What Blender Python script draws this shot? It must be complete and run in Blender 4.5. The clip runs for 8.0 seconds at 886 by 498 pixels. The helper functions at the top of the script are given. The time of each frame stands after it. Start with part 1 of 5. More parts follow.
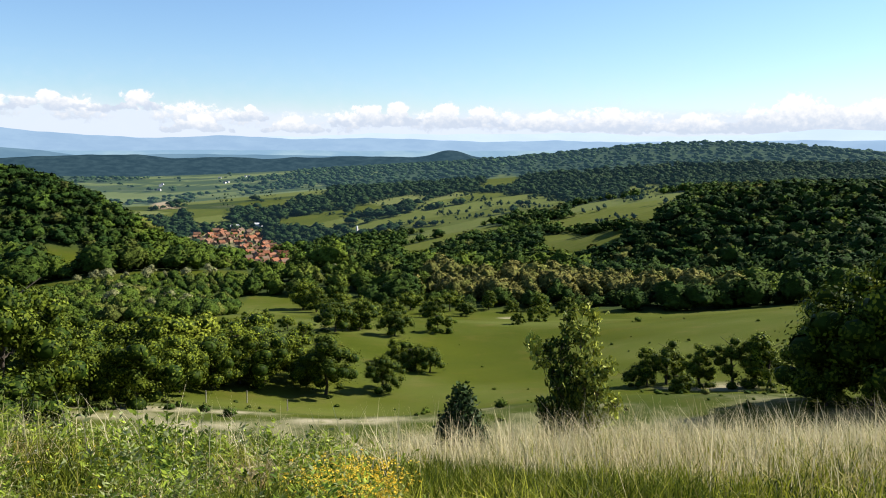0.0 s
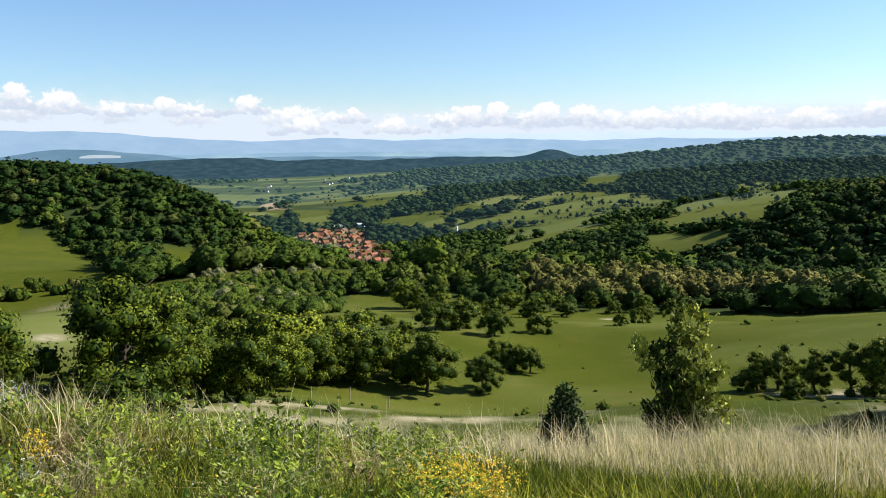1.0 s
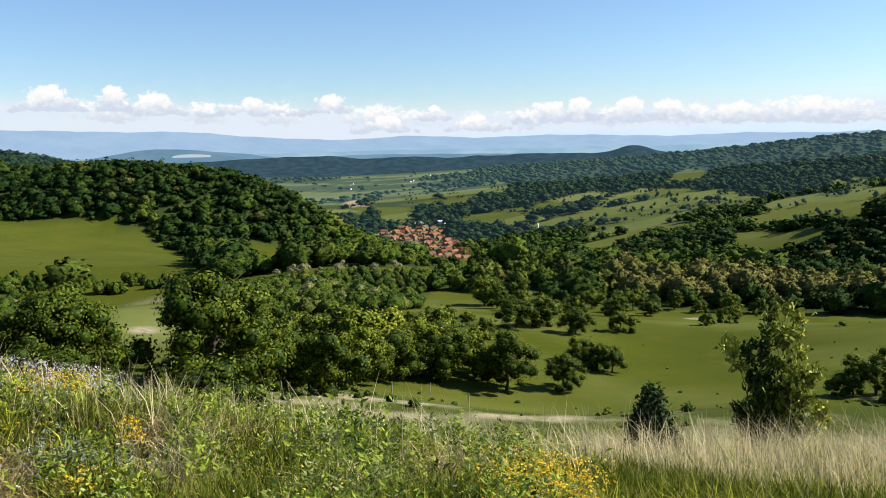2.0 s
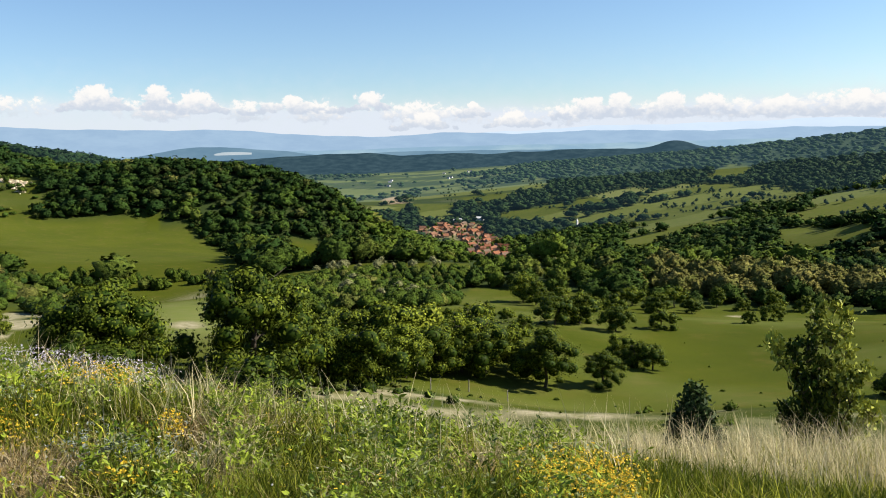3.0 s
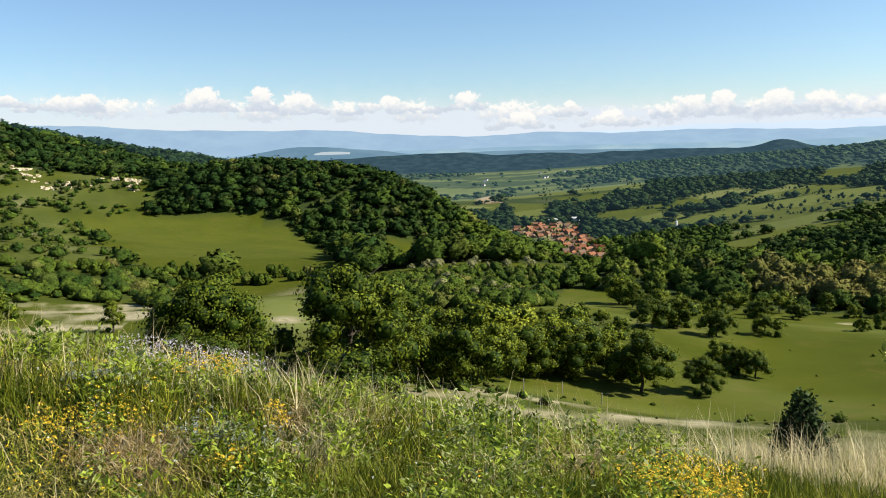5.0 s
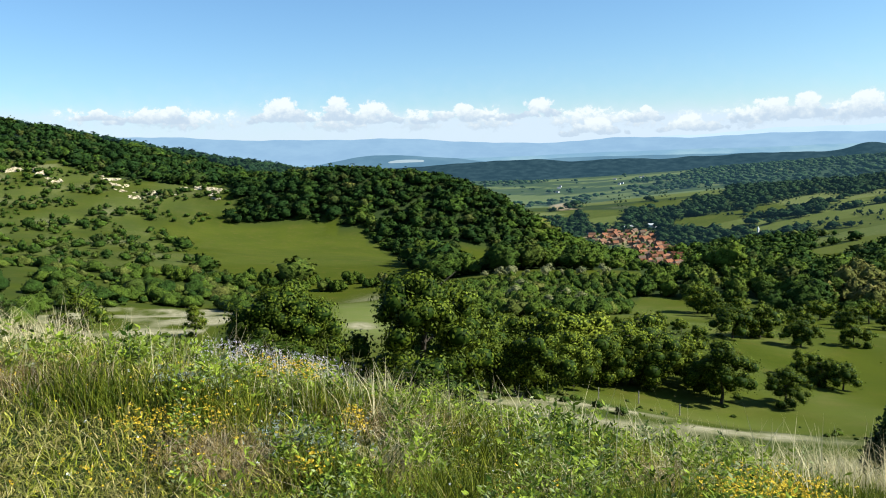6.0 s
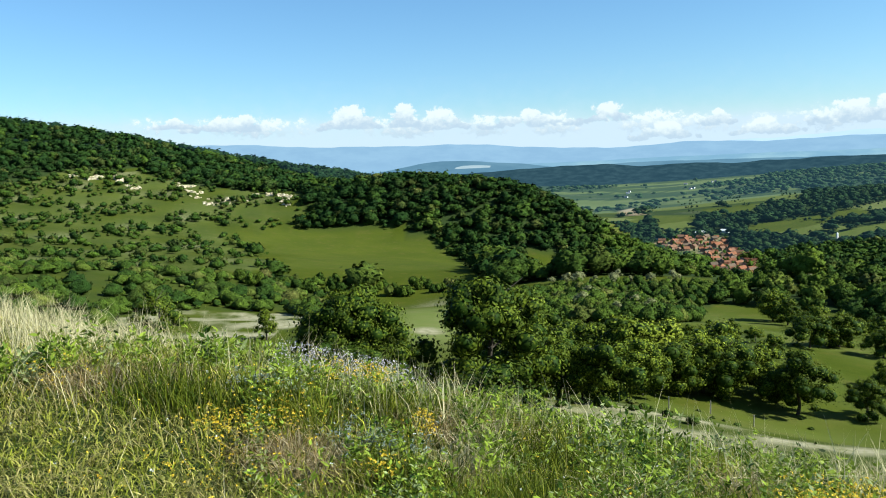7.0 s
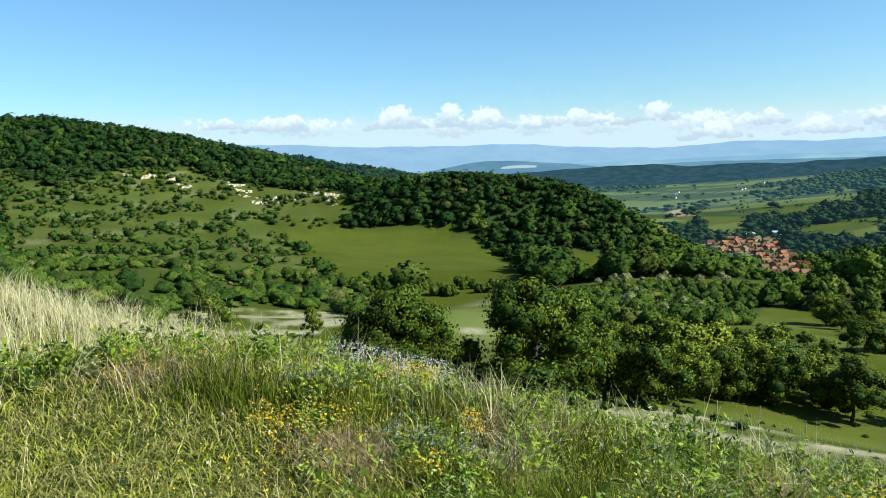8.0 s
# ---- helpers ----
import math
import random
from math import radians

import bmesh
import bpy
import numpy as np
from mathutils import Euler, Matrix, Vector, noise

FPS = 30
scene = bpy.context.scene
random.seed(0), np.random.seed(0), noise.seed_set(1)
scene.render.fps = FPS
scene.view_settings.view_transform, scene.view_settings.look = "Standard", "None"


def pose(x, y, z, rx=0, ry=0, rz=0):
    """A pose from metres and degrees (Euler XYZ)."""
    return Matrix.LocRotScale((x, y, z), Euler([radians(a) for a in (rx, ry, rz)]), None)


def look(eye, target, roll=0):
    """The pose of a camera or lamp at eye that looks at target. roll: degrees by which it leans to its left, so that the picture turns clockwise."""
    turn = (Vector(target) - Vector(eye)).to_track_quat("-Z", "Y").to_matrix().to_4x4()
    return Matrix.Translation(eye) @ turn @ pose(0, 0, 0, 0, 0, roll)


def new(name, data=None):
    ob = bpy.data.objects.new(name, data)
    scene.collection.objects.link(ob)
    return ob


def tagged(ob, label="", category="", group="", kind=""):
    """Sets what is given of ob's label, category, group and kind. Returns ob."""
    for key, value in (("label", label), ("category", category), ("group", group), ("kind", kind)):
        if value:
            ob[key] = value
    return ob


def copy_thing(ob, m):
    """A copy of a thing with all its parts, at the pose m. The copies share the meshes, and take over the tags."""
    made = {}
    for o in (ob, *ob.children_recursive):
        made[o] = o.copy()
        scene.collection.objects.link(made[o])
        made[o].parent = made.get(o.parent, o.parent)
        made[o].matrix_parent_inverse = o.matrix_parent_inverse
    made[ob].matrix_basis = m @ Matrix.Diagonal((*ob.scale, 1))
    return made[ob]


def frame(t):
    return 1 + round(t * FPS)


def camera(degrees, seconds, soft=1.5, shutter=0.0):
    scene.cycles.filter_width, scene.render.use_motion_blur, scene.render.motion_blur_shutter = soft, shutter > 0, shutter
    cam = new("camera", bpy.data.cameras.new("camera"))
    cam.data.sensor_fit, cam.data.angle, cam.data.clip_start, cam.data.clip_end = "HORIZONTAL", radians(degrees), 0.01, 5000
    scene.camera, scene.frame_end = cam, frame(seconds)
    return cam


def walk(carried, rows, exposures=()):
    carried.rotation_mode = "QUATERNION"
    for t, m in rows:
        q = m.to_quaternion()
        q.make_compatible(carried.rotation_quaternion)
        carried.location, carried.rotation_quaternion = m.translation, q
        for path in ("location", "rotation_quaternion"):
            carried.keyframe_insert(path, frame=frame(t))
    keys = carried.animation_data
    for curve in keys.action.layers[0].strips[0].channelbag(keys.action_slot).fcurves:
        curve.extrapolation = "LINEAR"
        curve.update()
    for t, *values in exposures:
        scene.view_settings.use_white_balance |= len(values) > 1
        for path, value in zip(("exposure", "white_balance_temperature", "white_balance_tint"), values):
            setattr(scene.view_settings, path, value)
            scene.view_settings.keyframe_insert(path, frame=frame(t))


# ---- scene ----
cam = camera(57.4, 8.0, soft=1.0)
EYE = 1.6
# seconds, place from the first eye, and the turns of the pose
ROWS = [
    (0.0, -0.000, 0.000, 0.000, 82.876, 0.004, -0.000),
    (0.5, -0.017, -0.003, -0.002, 82.985, 0.324, 3.203),
    (1.0, -0.036, 0.022, -0.015, 82.918, 0.843, 7.004),
    (1.5, -0.058, 0.055, -0.032, 82.857, 1.162, 10.301),
    (3.0, -0.082, 0.122, -0.063, 82.648, 1.651, 15.381),
    (3.5, -0.086, 0.124, -0.063, 82.516, 1.849, 16.378),
    (4.0, -0.096, 0.119, -0.064, 82.694, 1.811, 17.941),
    (4.5, -0.105, 0.113, -0.068, 82.728, 1.664, 19.813),
    (6.0, -0.127, 0.098, -0.066, 83.502, 2.354, 27.237),
    (6.5, -0.131, 0.080, -0.064, 83.968, 2.543, 29.736),
    (7.0, -0.136, 0.066, -0.064, 84.105, 2.726, 31.930),
    (7.5, -0.133, 0.045, -0.059, 84.312, 2.551, 33.248),
    (8.0, -0.123, 0.007, -0.048, 84.242, 2.636, 35.156),
]
walk(cam, [(t, pose(x, y, EYE + z, rx, ry, rz)) for t, x, y, z, rx, ry, rz in ROWS],
     exposures=[(0.0, 1.15, 6450, 10), (1.5, 1.11, 6500, 10), (3.0, 1.05, 6700, 10), (4.5, 1.06, 6900, 9), (6.0, 1.08, 6100, 2), (6.5, 1.08, 5900, -3), (8.0, 1.08, 5900, -4)])

# ---- sky, sun ----
SUN_TURN, SUN_HIGH = 72.0, 36.0
world = bpy.data.worlds.new("sky")
scene.world = world
world.use_nodes = True
wn, wl = world.node_tree.nodes, world.node_tree.links
sky = wn.new("ShaderNodeTexSky")
sky.sky_type, sky.sun_disc = "NISHITA", False
sky.sun_elevation, sky.sun_rotation = radians(SUN_HIGH), radians(SUN_TURN)
sky.altitude, sky.air_density, sky.dust_density, sky.ozone_density = 500, 1.08, 0.35, 6.0
wn["Background"].inputs[1].default_value = 0.075
wl.new(sky.outputs[0], wn["Background"].inputs[0])
sun = new("sun", bpy.data.lights.new("sun", "SUN"))
sun.data.energy, sun.data.angle, sun.data.color = 5.0, radians(0.55), (1.0, 0.94, 0.84)
toward = Vector((math.sin(radians(SUN_TURN)) * math.cos(radians(SUN_HIGH)), math.cos(radians(SUN_TURN)) * math.cos(radians(SUN_HIGH)), math.sin(radians(SUN_HIGH))))
sun.matrix_world = look(toward * 50, (0, 0, 0))

rng = np.random.default_rng(7)


# ---- materials ----
def material(name):
    m = bpy.data.materials.new(name)
    m.use_nodes = True
    return m, m.node_tree.nodes, m.node_tree.links, m.node_tree.nodes["Principled BSDF"]


def mixed(n, l, fac, a, b):
    """A colour mix; fac, a and b are sockets or values."""
    mix = n.new("ShaderNodeMix")
    mix.data_type = "RGBA"
    for socket, value in ((mix.inputs[0], fac), (mix.inputs[6], a), (mix.inputs[7], b)):
        if isinstance(value, bpy.types.NodeSocket):
            l.new(value, socket)
        elif isinstance(value, tuple):
            socket.default_value = (*value, 1)
        else:
            socket.default_value = value
    return mix.outputs[2]


def ramp(n, l, source, low, high):
    r = n.new("ShaderNodeMapRange")
    r.interpolation_type = "SMOOTHSTEP"
    l.new(source, r.inputs[0])
    r.inputs[1].default_value, r.inputs[2].default_value = low, high
    return r.outputs[0]


def grain(n, l, scale, detail=4.0, rough=0.6, stretch=(1, 1, 1)):
    """Noise at so many waves a metre."""
    co, mp, nz = n.new("ShaderNodeTexCoord"), n.new("ShaderNodeMapping"), n.new("ShaderNodeTexNoise")
    mp.inputs["Scale"].default_value = stretch
    nz.inputs["Scale"].default_value, nz.inputs["Detail"].default_value, nz.inputs["Roughness"].default_value = scale, detail, rough
    l.new(co.outputs["Object"], mp.inputs[0])
    l.new(mp.outputs[0], nz.inputs["Vector"])
    return nz.outputs[0]


def attribute(n, name):
    a = n.new("ShaderNodeAttribute")
    a.attribute_name = name
    return a


def bumped(n, l, p, source, strength, distance):
    b = n.new("ShaderNodeBump")
    b.inputs["Strength"].default_value, b.inputs["Distance"].default_value = strength, distance
    l.new(source, b.inputs["Height"])
    l.new(b.outputs[0], p.inputs["Normal"])


def leaf_material(name, dark, light, odd=None, through_light=0.2, rough=0.6):
    """Leaves: each tree has its tone, each leaf its own shade; some light passes through."""
    m, n, l, p = material(name)
    tone, geo = attribute(n, "tone"), n.new("ShaderNodeNewGeometry")
    c = mixed(n, l, tone.outputs["Fac"], dark, light)
    if odd:
        c = mixed(n, l, attribute(n, "odd").outputs["Fac"], c, odd)
    shade = n.new("ShaderNodeHueSaturation")
    mr = n.new("ShaderNodeMapRange")
    l.new(geo.outputs["Random Per Island"], mr.inputs[0])
    mr.inputs[3].default_value, mr.inputs[4].default_value = 0.78, 1.22
    l.new(mr.outputs[0], shade.inputs["Value"])
    l.new(c, shade.inputs["Color"])
    l.new(shade.outputs[0], p.inputs["Base Color"])
    p.inputs["Roughness"].default_value = rough
    p.inputs["Specular IOR Level"].default_value = 0.06
    t, mix = n.new("ShaderNodeBsdfTranslucent"), n.new("ShaderNodeMixShader")
    l.new(shade.outputs[0], t.inputs[0])
    mix.inputs[0].default_value = through_light
    l.new(p.outputs[0], mix.inputs[1])
    l.new(t.outputs[0], mix.inputs[2])
    l.new(mix.outputs[0], n["Material Output"].inputs[0])
    return m


def canopy_material(name, dark, light, odd, clump):
    """Woods seen from afar: each tree has its tone, and sprays of leaves, so many to a metre, break up its surface."""
    m, n, l, p = material(name)
    c = mixed(n, l, attribute(n, "tone").outputs["Fac"], dark, light)
    c = mixed(n, l, attribute(n, "odd").outputs["Fac"], c, odd)
    spray, leaf = grain(n, l, clump * 0.45, 2.0, 0.5), grain(n, l, clump, 3.0, 0.65)
    shade, mr = n.new("ShaderNodeHueSaturation"), n.new("ShaderNodeMapRange")
    l.new(spray, mr.inputs[0])
    mr.inputs[1].default_value, mr.inputs[2].default_value = 0.3, 0.7
    mr.inputs[3].default_value, mr.inputs[4].default_value = 0.62, 1.38
    l.new(mr.outputs[0], shade.inputs["Value"])
    l.new(c, shade.inputs["Color"])
    l.new(shade.outputs[0], p.inputs["Base Color"])
    p.inputs["Roughness"].default_value = 0.8
    p.inputs["Specular IOR Level"].default_value = 0.04
    bumped(n, l, p, leaf, 1.0, 1.6 / clump)
    return m


def hazed(m, glow):
    """Far land hazed over: a blue glow painted on in place of the air."""
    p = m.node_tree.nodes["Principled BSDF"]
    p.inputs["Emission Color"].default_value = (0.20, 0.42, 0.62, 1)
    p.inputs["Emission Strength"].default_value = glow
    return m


def plain_material(name, a, b, scale=3.0, rough=0.8, bump=0.3, distance=0.02):
    m, n, l, p = material(name)
    g = grain(n, l, scale)
    l.new(mixed(n, l, ramp(n, l, g, 0.35, 0.65), a, b), p.inputs["Base Color"])
    p.inputs["Roughness"].default_value = rough
    p.inputs["Specular IOR Level"].default_value = 0.12
    bumped(n, l, p, g, bump, distance)
    return m


def ground_material():
    m, n, l, p = material("meadow_ground")
    cover = attribute(n, "cover")
    part_of = n.new("ShaderNodeSeparateColor")
    l.new(cover.outputs["Color"], part_of.inputs[0])
    wide, fine = grain(n, l, 0.035, 5, 0.6), grain(n, l, 0.6, 6, 0.7)
    near = grain(n, l, 9, 4, 0.7)
    green = mixed(n, l, ramp(n, l, wide, 0.35, 0.68), (0.040, 0.057, 0.004), (0.067, 0.079, 0.006))
    green = mixed(n, l, ramp(n, l, fine, 0.3, 0.75), green, (0.055, 0.065, 0.006))
    patches = grain(n, l, 0.16, 5, 0.65)
    green = mixed(n, l, ramp(n, l, patches, 0.5, 0.78), green, (0.082, 0.075, 0.013))
    green = mixed(n, l, ramp(n, l, near, 0.45, 0.75), green, (0.042, 0.050, 0.011))
    dry = mixed(n, l, ramp(n, l, fine, 0.35, 0.7), (0.310, 0.271, 0.178), (0.132, 0.132, 0.055))
    dark_cover = mixed(n, l, fine, (0.019, 0.031, 0.010), (0.039, 0.055, 0.016))
    earth = mixed(n, l, ramp(n, l, fine, 0.3, 0.7), (0.232, 0.163, 0.093), (0.279, 0.224, 0.132))
    hay = mixed(n, l, ramp(n, l, patches, 0.3, 0.7), (0.119, 0.145, 0.033), (0.145, 0.154, 0.053))
    green = mixed(n, l, attribute(n, "pale").outputs["Fac"], green, hay)
    c = mixed(n, l, part_of.outputs[1], green, dark_cover)
    edge = n.new("ShaderNodeMath")
    edge.operation = "MULTIPLY_ADD"
    l.new(fine, edge.inputs[0])
    edge.inputs[1].default_value = 0.9
    sub = n.new("ShaderNodeMath")
    sub.operation = "SUBTRACT"
    l.new(part_of.outputs[0], sub.inputs[0])
    sub.inputs[1].default_value = 0.45
    l.new(sub.outputs[0], edge.inputs[2])
    c = mixed(n, l, ramp(n, l, edge.outputs[0], 0.3, 0.75), c, dry)
    c = mixed(n, l, part_of.outputs[2], c, earth)
    l.new(c, p.inputs["Base Color"])
    p.inputs["Roughness"].default_value = 0.95
    p.inputs["Specular IOR Level"].default_value = 0.02
    bumped(n, l, p, near, 0.5, 0.05)
    return m


GROUND = ground_material()
MID_GROUND = hazed(ground_material(), 0.013)
FAR_GROUND = hazed(ground_material(), 0.058)
CANOPY = canopy_material("canopy_leaves", (0.020, 0.043, 0.008), (0.110, 0.150, 0.016), (0.170, 0.152, 0.042), 1.7)
HILL_CANOPY = canopy_material("hill_canopy_leaves", (0.019, 0.042, 0.009), (0.083, 0.128, 0.014), (0.170, 0.160, 0.040), 0.8)
# far woods: haze is put into the leaf colour and a blue glow
HAZED_CANOPY = hazed(canopy_material("far_canopy_leaves", (0.013, 0.031, 0.010), (0.040, 0.068, 0.018), (0.070, 0.085, 0.026), 0.45), 0.016)
HAZY = hazed(canopy_material("hazy_canopy_leaves", (0.023, 0.046, 0.016), (0.040, 0.069, 0.021), (0.070, 0.088, 0.031), 0.3), 0.044)
TREE_LEAVES = leaf_material("tree_leaves", (0.013, 0.030, 0.003), (0.165, 0.198, 0.017), (0.253, 0.282, 0.028), 0.12)
BARK = plain_material("bark", (0.036, 0.029, 0.022), (0.079, 0.065, 0.050), 6, 0.9, 0.6, 0.03)
GRASS = leaf_material("green_grass_blades", (0.034, 0.058, 0.005), (0.385, 0.390, 0.038), (0.44, 0.36, 0.14), 0.25, 0.5)
STRAW = leaf_material("dry_grass_blades", (0.36, 0.30, 0.155), (0.68, 0.59, 0.36), (0.229, 0.229, 0.070), 0.3, 0.6)
WEED = leaf_material("weed_leaves", (0.030, 0.062, 0.006), (0.25, 0.31, 0.034), (0.246, 0.273, 0.123), 0.25, 0.5)
YELLOW = leaf_material("yellow_petals", (0.46, 0.29, 0.015), (0.70, 0.52, 0.06), None, 0.25)
VIOLET = leaf_material("violet_petals", (0.42, 0.38, 0.43), (0.56, 0.52, 0.56), None, 0.25)
GREY_LEAF = leaf_material("grey_herb_leaves", (0.13, 0.165, 0.125), (0.30, 0.34, 0.29), None, 0.2)
WHITE = leaf_material("white_petals", (0.422, 0.422, 0.366), (0.549, 0.549, 0.493), None, 0.25)
ROCK = plain_material("chalk_rock", (0.34, 0.27, 0.17), (0.62, 0.53, 0.37), 0.4, 0.9, 0.6, 0.3)
TILE = plain_material("red_roof_tiles", (0.165, 0.062, 0.031), (0.235, 0.098, 0.050), 0.8, 0.8, 0.3, 0.05)
PLASTER = plain_material("house_plaster", (0.158, 0.101, 0.065), (0.260, 0.187, 0.130), 0.5, 0.9, 0.2, 0.02)
# every roof has its own age: from red to brown and grey
tn, tl = TILE.node_tree.nodes, TILE.node_tree.links
tp = tn["Principled BSDF"]
whole = tn.new("ShaderNodeObjectInfo")
tl.new(mixed(tn, tl, ramp(tn, tl, whole.outputs["Random"], 0.45, 1.0), tp.inputs["Base Color"].links[0].from_socket, (0.115, 0.08, 0.055)), tp.inputs["Base Color"])
LIMEWASH = plain_material("white_limewash", (0.534, 0.527, 0.505), (0.591, 0.584, 0.563), 0.5, 0.9, 0.2, 0.02)
SLATE = plain_material("grey_sheet_roof", (0.115, 0.122, 0.137), (0.187, 0.194, 0.209), 0.8, 0.5, 0.2, 0.02)


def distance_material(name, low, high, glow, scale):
    """Far land as a plain backdrop, its blue haze painted as a glow of its own."""
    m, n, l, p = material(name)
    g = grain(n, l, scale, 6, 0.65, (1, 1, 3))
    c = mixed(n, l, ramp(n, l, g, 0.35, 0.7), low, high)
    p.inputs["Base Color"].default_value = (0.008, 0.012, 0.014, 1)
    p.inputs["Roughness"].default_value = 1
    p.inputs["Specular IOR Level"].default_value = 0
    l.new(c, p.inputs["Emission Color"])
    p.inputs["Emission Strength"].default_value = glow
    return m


# ---- the lie of the land ----
SLOPE = [
    (-42, 85, 30, -8.3), (-131, 270, 80, 14.8), (-53, 224, 60, -10.2), (-8, 88, 30, -14.7),
    (-6, 105, 30, 0.5), (7, 130, 40, -10.8), (11, 210, 60, -7.8), (60, 201, 60, -9.3),
    (114, 266, 80, -6.6), (31, 95, 30, -8.8), (40, 259, 70, 2.3), (-168, 248, 80, -26.6),
    (-164, 147, 60, -11.2), (-143, 71, 40, -3), (-73, 143, 40, -7.8), (-97, 87, 40, -7.2),
    (-108, 73, 40, -7.2), (-77, 92, 30, 0.1), (-75, 58, 30, -10.5), (-87, 50, 30, 2.4),
]
VALLEY = [
    (-195, 827, 230, -19.9), (-225, 1128, 310, -10), (-35, 599, 160, -38.7), (-23, 850, 230, -5.3),
    (42, 1079, 290, -10.3), (-98, 1346, 360, 2.5), (-384, 1553, 430, 10.8), (107, 1596, 430, -13.1),
    (50, 618, 170, 4.8), (53, 658, 180, 35.2), (-236, 733, 120, -31.1), (-259, 966, 270, -18),
]
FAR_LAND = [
    (-867, 2130, 620, -17.7), (-780, 2585, 730, -4), (-629, 1687, 490, -21.9), (341, 2275, 620, 8.8),
    (553, 1922, 540, 46.4), (651, 1859, 530, 36.3), (765, 1794, 530, 12.8), (924, 1717, 530, -10.4),
    (-292, 2281, 620, 15), (-809, 3199, 890, -2), (29, 2600, 700, 7.5), (-954, 2311, 680, -11.5),
    (-950, 1645, 510, -23.2), (-2252, 1300, 700, 67.4), (-2121, 2121, 810, 34.3),
]
WEST_HILL = [
    (-377, 590, 110, 26.6), (-310, 617, 110, 27.9), (-293, 636, 110, 28.6), (-276, 656, 110, 17.5),
    (-246, 412, 130, 15.1), (-386, 510, 170, -62.6), (-263, 327, 110, -5.5), (-436, 412, 160, 6.8),
    (-394, 218, 120, -2), (-486, 353, 160, -2.4), (-236, 508, 150, -29.1),
]
WEST_RIDGE = [
    (-449, 1326, 380, 12.6), (-894, 448, 270, 86), (-839, 545, 270, 26.3), (-804, 675, 280, 5.5),
    (-742, 812, 300, 31.5), (-428, 579, 120, 44.6), (-264, 675, 120, 2.6), (-253, 701, 120, -11.9),
    (-646, 438, 210, 5.5), (-529, 546, 210, 4.8), (-941, 1168, 400, 91.8), (-697, 393, 220, -24.4),
    (-272, 837, 240, 10.5), (-348, 862, 250, 0), (-431, 846, 260, -26.4), (-412, 1020, 300, -37.7),
    (-658, 1348, 400, -71),
]
EAST_HILL = [
    (119, 690, 190, -47.4), (417, 1441, 400, -11.6), (267, 1046, 290, -6.8), (624, 1253, 380, -0.9),
    (210, 583, 120, 19.5), (250, 501, 110, 17.7), (157, 569, 120, 19.3), (114, 528, 110, -20.9),
    (147, 404, 120, -47.4), (282, 907, 260, 33.8), (211, 397, 120, 25.7), (100, 470, 130, 2.4),
]
AROUND = [
    (-295, -52, 80, -10.6), (-193, -230, 80, 18), (0, -300, 80, 37.7), (193, -230, 80, 21.4),
    (295, -52, 80, -9.2), (260, 150, 80, -23.2), (-1000, 0, 270, 72.7), (0, -1000, 270, 129.2),
    (1000, 0, 270, 60.2), (460, 386, 120, 2.8), (1149, 964, 400, 30.5), (2598, 1500, 810, 94.9),
    (-2954, 521, 810, 97.6), (-120, 0, 30, -9.7), (87, 50, 30, -21.5), (64, 77, 30, -13.5),
    (0, -100, 30, -5.7), (87, -50, 30, -14.2), (-77, -64, 30, -9),
]


SLOPE_TURN = radians(3)


def far_height(x, y):
    """The wide valley: a falling base and the hills and hollows on it."""
    r = np.hypot(x, y)
    z = -100 * (1 - np.exp(-r / 350))
    for hills in (SLOPE, VALLEY, FAR_LAND, WEST_HILL, WEST_RIDGE, EAST_HILL, AROUND):
        for hx, hy, radius, high in hills:
            z = z + high / (1 + ((x - hx) ** 2 + (y - hy) ** 2) / radius ** 2)
    return z


def near_height(x, y):
    """The grassy brow of the hill: level underfoot, then falling away to the valley."""
    s = y * np.cos(SLOPE_TURN) - x * np.sin(SLOPE_TURN)
    fall = 0.194 * (np.sqrt((s - 3.9) ** 2 + 4.4) + s - 3.9)
    lumps = 0.05 * np.sin(1.3 * x + 0.7 * y) + 0.04 * np.sin(2.1 * y - 1.1 * x + 1)
    west = 1.05 * np.exp(-((x + 11.2) ** 2 + (y - 3.6) ** 2) / 22)
    spur = 0.40 * np.exp(-((x + 4.2) ** 2 + (y - 5.0) ** 2) / 4.2)
    dip = 0.10 * np.exp(-((x + 3.0) ** 2 + (y - 6.3) ** 2) / 5)
    return 0.10 - fall + lumps + west + spur - dip


def height(x, y):
    x, y = np.asarray(x, float), np.asarray(y, float)
    r = np.hypot(x, y) + 1e-6
    k = np.clip(np.log(r / 58) / np.log(105 / 58), 0, 1)
    k = k * k * (3 - 2 * k)
    return (1 - k) * near_height(x, y) + k * far_height(x, y)


EAST_MEADOW = [(92, 762), (123, 751), (116, 628), (129, 573), (126, 552), (110, 557), (97, 547), (82, 561), (78, 590)]
CHURCH_MEADOW = [(-39, 734), (-44, 867), (-43, 950), (-10, 953), (23, 927), (61, 914), (63, 863), (22, 881), (-3, 830), (-18, 751)]
BROOK_MEADOW = [(153, 392), (153, 362), (135, 289), (121, 263), (96, 218), (116, 282)]
HILL_PASTURE = [(-56, 1066), (-46, 1209), (-14, 1341), (25, 1396), (93, 1332), (117, 1248), (167, 1236), (163, 1048), (128, 1010), (98, 1075), (76, 1010), (40, 985), (-10, 997)]
LONG_STRIP = [(-148, 1246), (-133, 1312), (-99, 1356), (-62, 1384), (-24, 1406), (-23, 1355), (-60, 1329), (-94, 1281), (-126, 1241)]
